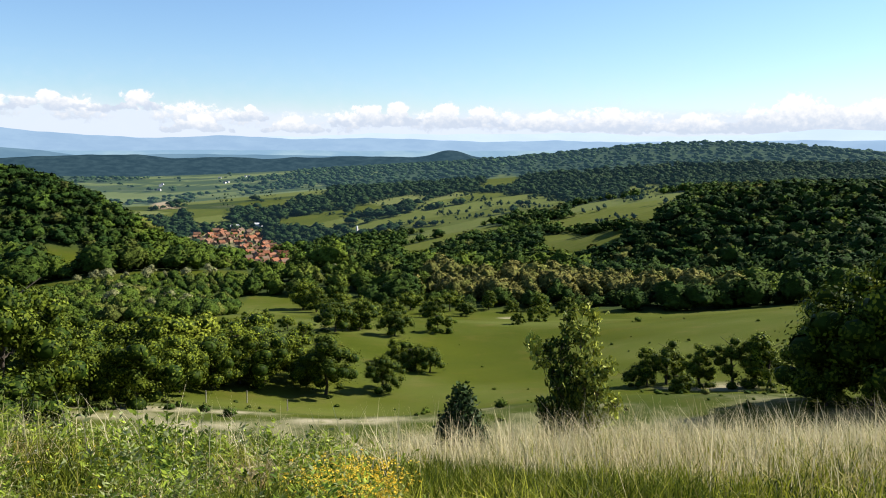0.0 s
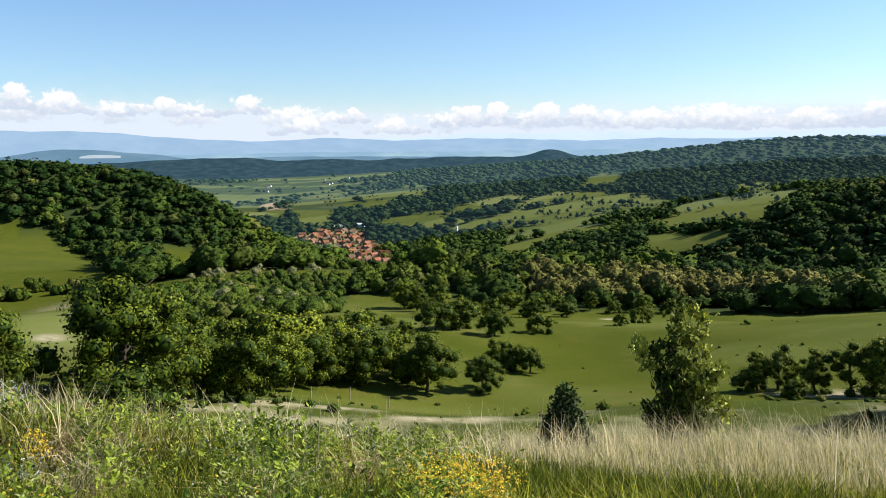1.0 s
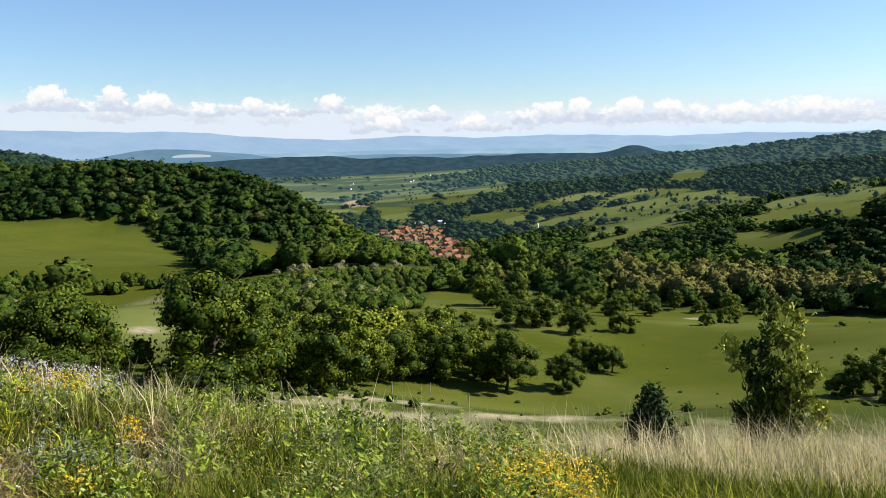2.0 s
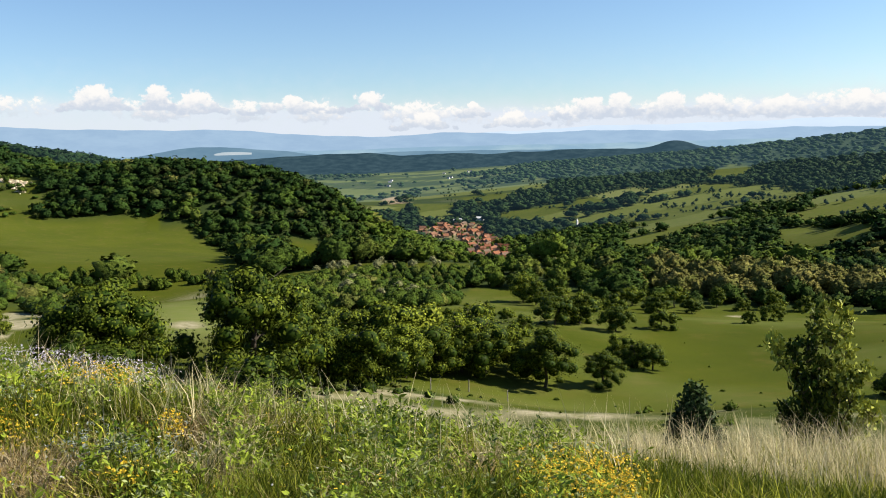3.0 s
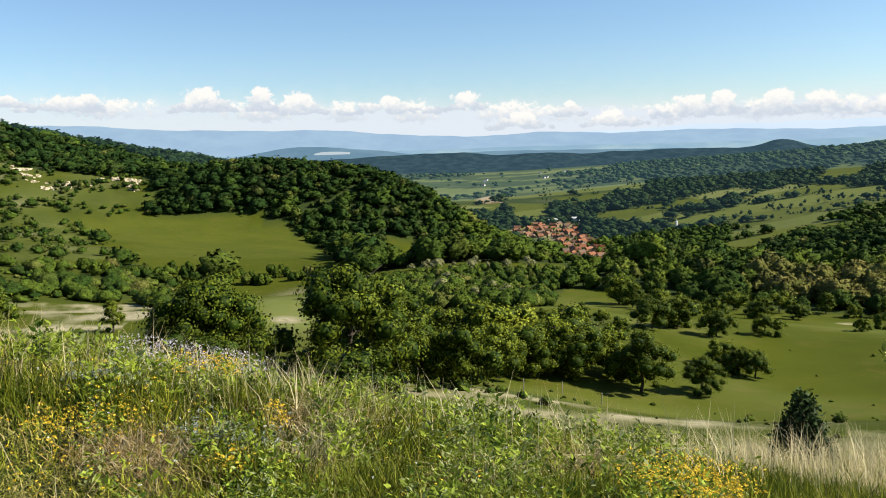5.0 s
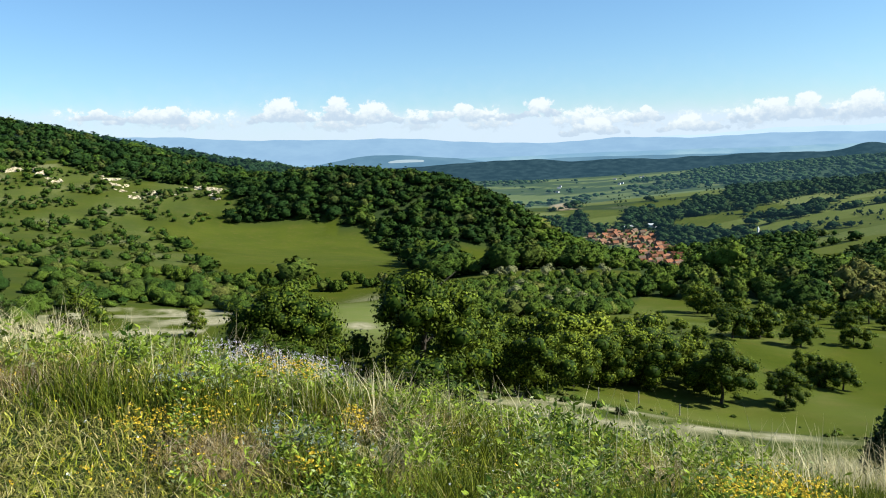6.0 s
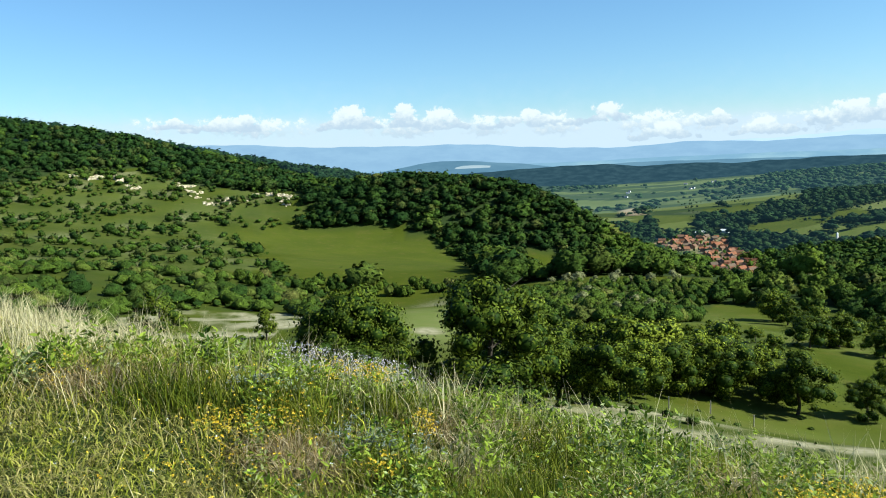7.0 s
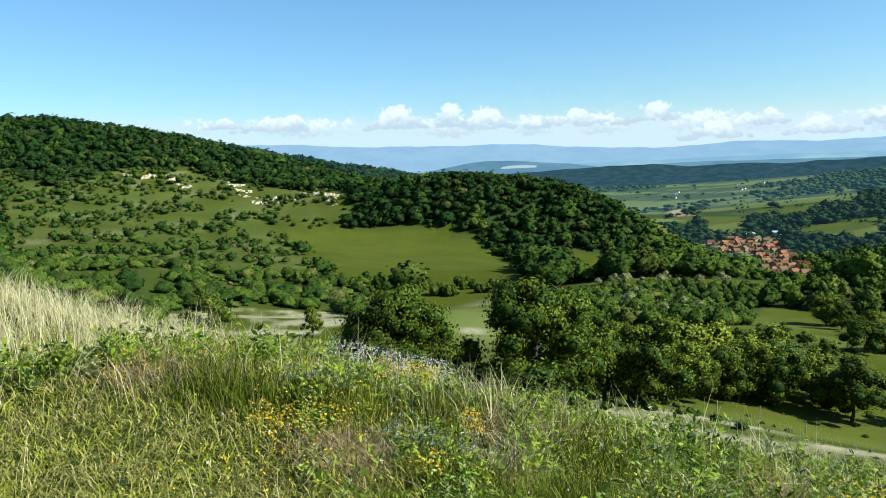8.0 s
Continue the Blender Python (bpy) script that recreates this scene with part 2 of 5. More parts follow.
BARN_PASTURE = [(-483, 1480), (-493, 1681), (-423, 1643), (-355, 1656), (-244, 1705), (-214, 1509), (-279, 1498), (-262, 1386), (-300, 1395), (-361, 1401), (-344, 1296), (-322, 1229), (-347, 1207), (-384, 1244), (-430, 1347)]
PLOUGHED = [(-547, 1510), (-559, 1591), (-532, 1587), (-452, 1395), (-489, 1392)]
LEY = [(-544, 1346), (-587, 1513), (-582, 1590), (-496, 1395), (-444, 1371), (-431, 1305), (-481, 1288), (-502, 1269)]
LOWER_PASTURE = [(-253, 1195), (-229, 1228), (-198, 1251), (-154, 1269), (-150, 1221), (-187, 1181), (-219, 1172)]
NOTCH_CLEARING = [(68, 1508), (90, 1612), (116, 1678), (152, 1625), (145, 1556), (125, 1499), (87, 1473)]
HALL_STRIP = [(-210, 1168), (-137, 1181), (-52, 1151), (-45, 1090), (-112, 1106)]
RIDGE_PASTURE = [(144, 943), (177, 968), (226, 979), (291, 1285), (341, 1310), (309, 1135), (236, 916), (270, 927), (280, 911), (242, 830), (207, 803), (184, 849), (153, 865)]
MIDDLE_PASTURE = [(105, 863), (139, 856), (184, 794), (214, 783), (197, 741), (167, 766), (132, 808)]
FAR_PLAIN = [(-980, 2119), (-808, 2399), (-550, 2170), (-496, 1855), (-695, 1703), (-852, 1869)]
FAR_STRIP = [(-924, 2533), (-791, 3125), (-462, 2515), (-602, 2378)]
WEST_FIELD = [(-445, 413), (-436, 461), (-404, 490), (-392, 504), (-361, 506), (-341, 507), (-323, 502), (-308, 493), (-275, 469), (-208, 365), (-215, 337), (-234, 327), (-261, 298), (-287, 304), (-330, 348), (-408, 398)]
QUARRY_SLOPE = [(-719, 355), (-651, 366), (-680, 440), (-660, 510), (-596, 510), (-508, 554), (-444, 500), (-437, 413), (-281, 287), (-269, 227), (-286, 181), (-297, 143)]
KNOLL_PATCH = [(-270, 535), (-245, 540), (-212, 530), (-206, 468), (-235, 460), (-252, 495)]
VILLAGE = [(-352, 1100), (-335, 1120), (-319, 1145), (-257, 1140), (-233, 1053), (-187, 959), (-155, 820), (-158, 760), (-200, 800), (-231, 956), (-274, 1040), (-313, 1050)]
FAR_VALLEY = [(-330, 1330), (-560, 1420), (-900, 1700), (-1120, 2200), (-1150, 2600), (-450, 2650), (-380, 1900), (-420, 1600)]
# kept open so the camera sees the village past the woods
VILLAGE_VIEW = [(-136, 645), (-104, 645), (-74, 470), (-100, 465)]
PASTURES = [EAST_MEADOW, CHURCH_MEADOW, BROOK_MEADOW, HILL_PASTURE, LONG_STRIP, BARN_PASTURE, LOWER_PASTURE, LEY, NOTCH_CLEARING, RIDGE_PASTURE, HALL_STRIP,
            MIDDLE_PASTURE, FAR_PLAIN, FAR_STRIP, WEST_FIELD, QUARRY_SLOPE, KNOLL_PATCH]
# the grove on the lower slope
GROVE = [(-36, 92), (-24, 108), (-22, 135), (-33, 163), (-52, 170), (-74, 160), (-84, 142), (-58, 112)]
HOLLOW_BACK = [(-62, 228), (-56, 258), (-72, 276), (-104, 258), (-132, 246), (-124, 226), (-92, 234)]
LOW_SHRUBS = [(-54, 176), (-50, 200), (-64, 226), (-92, 236), (-118, 225), (-112, 180), (-90, 158), (-74, 164)]
CLEARING = [(-146, 98), (-160, 118), (-180, 143), (-186, 165), (-170, 178), (-150, 170), (-136, 150), (-106, 118), (-104, 104), (-122, 94)]


def within(poly, x, y):
    """Which of the points lie inside the outline."""
    inside = np.zeros(np.shape(x), bool)
    px, py = poly[-1]
    for qx, qy in poly:
        cross = ((qy > y) != (py > y)) & (x < (px - qx) * (y - qy) / (py - qy + 1e-9) + qx)
        inside ^= cross
        px, py = qx, qy
    return inside


def wobble(x, y, size, seed=0.0):
    """A soft uneven field between about -1 and 1, of so many metres a wave."""
    k = 6.283 / size
    return (np.sin(k * (x + 0.31 * y) + seed) + np.sin(k * (0.83 * y - 0.57 * x) + 1.7 * seed + 2) + np.sin(1.9 * k * (0.6 * x + 0.8 * y) + seed * 0.6) * 0.7) / 2.7


def fields(x, y):
    """The farmed land as a patchwork: each field's own shade, 0 to 1, and the metres to its hedge."""
    u = (0.8 * x + 0.6 * y + 26 * wobble(x, y, 330, 4)) / 170
    v = (-0.6 * x + 0.8 * y + 20 * wobble(x, y, 240, 9)) / 88
    u = u + 0.5 * (np.floor(v) % 2)
    shade = np.sin(np.floor(u) * 12.9898 + np.floor(v) * 78.233) * 437.585
    fu, fv = u - np.floor(u), v - np.floor(v)
    return shade - np.floor(shade), np.minimum(np.minimum(fu, 1 - fu) * 170, np.minimum(fv, 1 - fv) * 88)


def woodland_edge(x, y):
    """How far out the closed woods begin, by direction."""
    az = np.degrees(np.arctan2(-x, y))
    return np.where(az > 28.5, 345, np.where(az > 13.5, 302, np.where(az > 5, 246, 226))) + 7 * wobble(x, y, 60)


def az_of(x, y):
    return np.degrees(np.arctan2(-x, y))


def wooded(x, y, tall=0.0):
    """Where the closed woods stand; trees so tall are left out where they hide a field from the camera."""
    x, y = np.asarray(x, float), np.asarray(y, float)
    r = np.hypot(x, y)
    ox, oy = x + 0.006 * r * wobble(x, y, 90), y + 0.010 * r * wobble(x, y, 110, 3)
    open_land = within(VILLAGE, x, y) | within(PLOUGHED, x, y)
    for poly in PASTURES:
        open_land |= within(poly, ox, oy)
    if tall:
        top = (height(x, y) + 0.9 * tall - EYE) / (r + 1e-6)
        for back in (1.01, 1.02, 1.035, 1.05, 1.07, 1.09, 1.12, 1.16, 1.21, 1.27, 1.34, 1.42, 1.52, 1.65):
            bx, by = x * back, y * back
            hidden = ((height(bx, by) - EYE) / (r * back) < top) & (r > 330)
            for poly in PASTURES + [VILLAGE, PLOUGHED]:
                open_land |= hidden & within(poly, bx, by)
    # the far valley is farmed, with hedges; the slopes beyond the church are half open
    shade, near_edge = fields(x, y)
    hedge = (near_edge < 5) & (wobble(x, y, 140, 3) + 0.4 * wobble(x, y, 50, 6) > 0.25)
    open_land |= within(FAR_VALLEY, x, y) & ~(wobble(x, 2.2 * y, 420, 5) + 0.6 * wobble(x, 2.6 * y, 170, 2) > -0.05)
    open_land &= ~(hedge & (r > 840) & (az_of(x, y) < 26))
    az = az_of(x, y)
    # small clearings between the pastures
    mosaic = (az > -16) & (az < 4) & (r > 860) & (r < 1330 + 70 * wobble(x, y, 200))
    mosaic &= np.hypot(x + 112, y - 1050) > 90
    open_land |= mosaic & (wobble(x, y, 190, 1) + 0.4 * wobble(x, y, 70, 2) < -0.35) & ~hedge
    open_land |= within(VILLAGE_VIEW, x, y)
    return (r > woodland_edge(x, y)) & ~open_land


def flat_mesh(name, verts, faces, mat, smooth=False):
    me = bpy.data.meshes.new(name)
    me.from_pydata(verts, [], faces)
    me.materials.append(mat)
    if smooth:
        me.polygons.foreach_set("use_smooth", [True] * len(me.polygons))
    me.update()
    return me


def soup_mesh(name, corners, sides, mat, tone=None, odd=None, normals=None):
    """A mesh of loose faces with so many sides each: corners is an array of (faces, sides, 3)."""
    corners = np.asarray(corners, np.float32)
    count = corners.shape[0]
    me = bpy.data.meshes.new(name)
    me.vertices.add(count * sides)
    me.vertices.foreach_set("co", corners.reshape(-1))
    me.loops.add(count * sides)
    me.loops.foreach_set("vertex_index", np.arange(count * sides, dtype=np.int32))
    me.polygons.add(count)
    me.polygons.foreach_set("loop_start", np.arange(0, count * sides, sides, dtype=np.int32))
    me.polygons.foreach_set("loop_total", np.full(count, sides, np.int32))
    for key, values in (("tone", tone), ("odd", odd)):
        if values is not None:
            me.attributes.new(key, "FLOAT", "POINT").data.foreach_set("value", np.repeat(values, sides).astype(np.float32))
    me.materials.append(mat)
    if normals is not None:
        me.polygons.foreach_set("use_smooth", np.ones(count, bool))
    me.update(calc_edges=True)
    if normals is not None:
        me.attributes.new("custom_normal", "FLOAT_VECTOR", "POINT").data.foreach_set("vector", np.asarray(normals, np.float32).reshape(-1))
        me.update()
    return me


# ground: one sheet round the standing point, finer where it is looked at
def build_ground():
    turn = np.radians(np.concatenate([np.arange(-36, 72, 0.5), np.arange(72, 324, 6)]))
    dist = np.concatenate([[0.0], np.exp(np.linspace(np.log(0.5), np.log(700), 190)), np.exp(np.linspace(np.log(706), np.log(1700), 130)),
                           np.exp(np.linspace(np.log(1720), np.log(4900), 60))])
    T, R = np.meshgrid(turn, dist)
    X, Y = -np.sin(T) * R, np.cos(T) * R
    Z = height(X, Y)
    nt, nr = len(turn), len(dist)
    verts = np.stack([X, Y, Z], -1).reshape(-1, 3)
    idx = np.arange(nr * nt).reshape(nr, nt)
    a, b = idx[:-1], idx[1:]
    faces = np.stack([a, b, np.roll(b, -1, 1), np.roll(a, -1, 1)], -1).reshape(-1, 4)[:, ::-1]
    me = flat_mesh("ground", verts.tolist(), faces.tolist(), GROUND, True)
    x, y = verts[:, 0], verts[:, 1]
    r = np.hypot(x, y)
    az = np.degrees(np.arctan2(-x, y))
    # dark woodland floor, which also paints the shade between crowns
    dark_cover = wooded(x, y, 9.0).astype(float)
    dark_cover = np.maximum(dark_cover, 0.6 * within(GROVE, x, y))
    dark_cover = np.maximum(dark_cover, np.clip(0.28 + 0.25 * wobble(x, y, 45, 4), 0, 1) * within(QUARRY_SLOPE, x, y))
    dark_cover = np.maximum(dark_cover, np.clip(0.4 + 0.3 * wobble(x, y, 30, 4), 0, 1) * (az > 41) * (r > 150) * (r < 350) * ~within(CLEARING, x, y))
    dark_cover = np.maximum(dark_cover, 0.85 * within(LOW_SHRUBS, x, y))
    dark_cover = np.maximum(dark_cover, 0.85 * within(HOLLOW_BACK, x, y))
    dark_cover = np.maximum(dark_cover, np.clip(0.5 + 0.6 * wobble(x, 2.2 * y, 300, 3), 0, 1) * within(FAR_VALLEY, x, y))
    dark_cover = np.maximum(dark_cover, np.clip(0.66 + 0.5 * wobble(x, 3 * y, 300, 8), 0.2, 1) * (r > 1480) * (az > 4))
    # bare pale tracks and clearings on the slope
    dry = np.zeros(len(x))
    sway = 1.6 * wobble(x, y, 34, 4)
    strand = np.exp(-((r - 79 - sway - 0.12 * (az - 20)) / 2.6) ** 2) * np.clip((az - 11) / 4, 0, 1) + np.exp(-((r - 71.5 - sway) / 2.2) ** 2)
    worn = np.clip(0.9 + 0.4 * wobble(x, y, 19, 3) + 0.25 * wobble(x, y, 7, 5), 0, 1) * np.clip((az + 6) / 12, 0.15, 1)
    dry = np.maximum(dry, np.clip(strand, 0, 1) * worn * (np.abs(az - 5) < 24))
    cx, cy = x + 9 * wobble(x, y, 38, 7), y + 7 * wobble(x, y, 31, 2)
    streak = 0.6 + 0.35 * wobble(x, y, 27, 2) + 0.25 * wobble(x, y, 9, 6) + 0.24 * np.sin(r / 4.2 + 6 * wobble(x, y, 45, 1))
    dry = np.maximum(dry, np.clip(streak, 0.12, 1) * within(CLEARING, cx, cy))
    for far, turn, deep, wide in ((167, -0.4, 2.2, 1.1), (174, -2.2, 2.5, 1.3), (186, -1.2, 2.0, 1.6), (204, -4.6, 3.5, 1.2)):
        dry = np.maximum(dry, 0.85 * np.exp(-((r - far + 2 * wobble(x, y, 12, 1)) / deep) ** 2 - ((az - turn) / wide) ** 2))
    dry = np.maximum(dry, 0.95 * np.exp(-((r - 103 + 2 * wobble(x, y, 15, 1)) / 3.5) ** 2) * np.exp(-((az + 18.5) / 4.5) ** 2))
    wx, wy = x + 14 * wobble(x, y, 60, 1), y + 14 * wobble(x, y, 55, 5)
    dry = np.maximum(dry, np.clip(0.30 + 0.22 * wobble(x, y, 70, 3), 0, 1) * within(QUARRY_SLOPE, wx, wy))
    dry = np.maximum(dry, np.clip(0.36 + 0.22 * wobble(x, y, 11, 4), 0, 1) * (r > 11) * (r < 84 + 8 * wobble(x, y, 30, 2)))
    # ground under the near grass darkened, painting the shade between blades
    dark_cover = np.maximum(dark_cover, 0.95 * (r < 9))
    dark_cover = np.maximum(dark_cover, np.clip(0.34 + 0.25 * wobble(x, y, 17, 8), 0, 1) * (r > 9) * (r < 86))
    dry = np.maximum(dry, 0.9 * np.exp(-((r - 165) / 9) ** 2) * np.exp(-((az - 33.6) / 1.6) ** 2))
    dry = np.maximum(dry, 0.9 * np.exp(-((r - 136) / 6) ** 2) * np.exp(-((az - 30.6) / 2) ** 2))
    dry = np.maximum(dry, within(FAR_VALLEY, x, y) * np.clip(0.1 + 0.5 * wobble(x, 2.5 * y, 330, 6), 0, 0.4))
    for k, poly in enumerate(PASTURES[:4]):
        dry = np.maximum(dry, (0.05 + 0.11 * (k * 7 % 5)) * within(poly, x, y))
    dry = np.maximum(dry, 0.12 * within(WEST_FIELD, wx, wy))
    dry = np.maximum(dry, 0.55 * np.exp(-((r - 285) / 40) ** 2) * np.exp(-((az - 32.5) / 4) ** 2))
    earth = within(PLOUGHED, x, y) * 1.0 + within(VILLAGE, x, y) * 0.6
    # every field has its own shade of grass
    shade, near_edge = fields(x, y)
    pale = np.clip(0.0 + 0.62 * shade, 0, 1) * (r > 780) * (az < 26)
    pale = np.maximum(pale, 0.25 * within(EAST_MEADOW, x, y) + 0.1 * within(WEST_FIELD, wx, wy))
    pale = np.maximum(pale, np.clip(0.08 + 0.3 * wobble(x, y, 60, 6) + 0.15 * wobble(x, 3 * y, 25, 2), 0, 1) * (r > 84) * (r < 330) * (az < 30))
    pale = np.maximum(pale, np.clip(0.2 + 0.3 * wobble(x, y, 90, 2), 0, 1) * within(QUARRY_SLOPE, wx, wy))
    pale = np.maximum(pale, 0.8 * np.exp(-((az - 32.5) / 4.2) ** 4 - ((r - 182) / 62) ** 4))
    far_field = (r > 1450) & (az > 4) & (az < 26)
    strips = np.sin(np.floor(x / 190 + 0.8 * wobble(x, y, 500, 3)) * 12.99 + np.floor(y / 62 + 0.5 * wobble(x, y, 400, 1)) * 78.2) * 437.6
    strips = strips - np.floor(strips)
    pale = np.where(far_field, np.where(strips > 0.6, 0.75 * strips, 0.0), np.where(r > 1450, 0.45 * pale, pale))
    dark_cover = np.where(far_field & (strips > 0.6), 0.15, dark_cover)
    dry = np.maximum(dry, np.clip(shade - 0.72, 0, 1) * 1.6 * (r > 840) * (r < 1450) * (az < 26))
    me.attributes.new("pale", "FLOAT", "POINT").data.foreach_set("value", pale.astype(np.float32))
    cover = np.stack([dry, dark_cover, np.clip(earth, 0, 1), np.ones(len(x))], -1)
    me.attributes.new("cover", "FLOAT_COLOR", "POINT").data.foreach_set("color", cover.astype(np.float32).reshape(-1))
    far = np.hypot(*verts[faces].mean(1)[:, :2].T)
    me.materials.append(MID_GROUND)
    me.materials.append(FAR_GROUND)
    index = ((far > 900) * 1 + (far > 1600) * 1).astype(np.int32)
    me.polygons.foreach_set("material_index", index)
    tagged(new("ground", me), "green meadow slope falling to a wooded valley", "ground", kind="structure")


build_ground()


# ---- distance ----
def skyline(name, dist, base, peaks, bottom, rough, mat, label, seed):
    """A far ridge shaped to the camera's view, its crest rising over the base by gentle peaks (turn, width, rise, in
    degrees).
    """
    az = np.arange(-45, 85, 0.1)
    el = np.full(len(az), base, float)
    for turn, width, rise in peaks:
        el += rise * np.exp(-((az - turn) / width) ** 2)
    el += rough * (np.sin(az * 0.34 + seed) + 0.6 * np.sin(az * 0.83 + 2 * seed) + 0.35 * np.sin(az * 1.9 + seed) + 0.18 * np.sin(az * 4.3 + seed))
    ax, ay = -np.sin(np.radians(az)), np.cos(np.radians(az))
    rings = []
    for d, share in ((dist - 350, 0.0), (dist - 120, 0.62), (dist, 1.0), (dist + 90, 0.5)):
        e = bottom + (el - bottom) * share
        rings.append(np.stack([ax * d, ay * d, EYE + d * np.tan(np.radians(e))], -1))
    verts = np.concatenate(rings)
    k = len(az)
    faces = [(j * k + i, j * k + i + 1, (j + 1) * k + i + 1, (j + 1) * k + i) for j in range(3) for i in range(k - 1)]
    tagged(new(name, flat_mesh(name, verts.tolist(), faces, mat, True)), label, "hills", kind="structure")


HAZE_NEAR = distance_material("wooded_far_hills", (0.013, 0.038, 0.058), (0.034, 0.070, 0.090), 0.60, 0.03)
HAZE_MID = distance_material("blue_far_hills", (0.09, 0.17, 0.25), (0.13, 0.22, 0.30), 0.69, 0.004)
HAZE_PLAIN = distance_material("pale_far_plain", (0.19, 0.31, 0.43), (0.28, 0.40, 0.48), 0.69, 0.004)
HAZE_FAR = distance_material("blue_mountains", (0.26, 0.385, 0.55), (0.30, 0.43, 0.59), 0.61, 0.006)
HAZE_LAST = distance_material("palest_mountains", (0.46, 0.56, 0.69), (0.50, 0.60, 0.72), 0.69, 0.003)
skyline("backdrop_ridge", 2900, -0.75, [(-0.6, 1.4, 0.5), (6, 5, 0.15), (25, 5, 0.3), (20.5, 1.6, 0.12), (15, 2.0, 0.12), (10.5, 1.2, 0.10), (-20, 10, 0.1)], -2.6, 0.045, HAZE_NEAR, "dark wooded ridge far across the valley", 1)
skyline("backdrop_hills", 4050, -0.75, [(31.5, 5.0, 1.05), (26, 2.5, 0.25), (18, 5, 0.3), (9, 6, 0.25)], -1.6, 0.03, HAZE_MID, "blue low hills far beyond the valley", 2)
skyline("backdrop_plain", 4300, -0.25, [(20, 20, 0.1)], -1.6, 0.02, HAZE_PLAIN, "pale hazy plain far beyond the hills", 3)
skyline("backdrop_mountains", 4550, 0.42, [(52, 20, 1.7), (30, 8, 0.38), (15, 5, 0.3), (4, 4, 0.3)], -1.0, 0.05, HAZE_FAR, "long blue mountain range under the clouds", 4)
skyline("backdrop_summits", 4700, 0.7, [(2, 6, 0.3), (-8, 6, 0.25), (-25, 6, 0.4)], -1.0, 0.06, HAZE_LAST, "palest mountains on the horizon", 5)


# heaps of cumulus: turn, half width, foot and top, in degrees
HEAPS = [(47, 2.0, 2.9, 4.0), (45.4, 0.7, 3.0, 4.15), (38.3, 1.7, 2.7, 4.35), (34.4, 0.9, 2.7, 4.5), (32, 1.5, 2.4, 4.0), (25.8, 2.8, 2.3, 3.65), (20.5, 1.1, 2.4, 3.75),
         (16.6, 1.9, 1.0, 2.35), (13.2, 0.9, 1.8, 2.9), (10.3, 1.9, 1.0, 2.15), (5.2, 2.1, 1.4, 3.0), (3.2, 1.2, 1.5, 3.1), (-0.2, 1.2, 1.3, 3.15), (-2.8, 1.3, 1.4, 2.85),
         (-7.0, 2.2, 1.1, 2.6), (-11.9, 2.4, 1.0, 2.75), (-17, 3.4, 0.9, 2.35), (-23.5, 3.4, 0.9, 3.3), (-28, 3.0, 0.8, 3.0), (50, 0.9, 3.2, 4.0)]


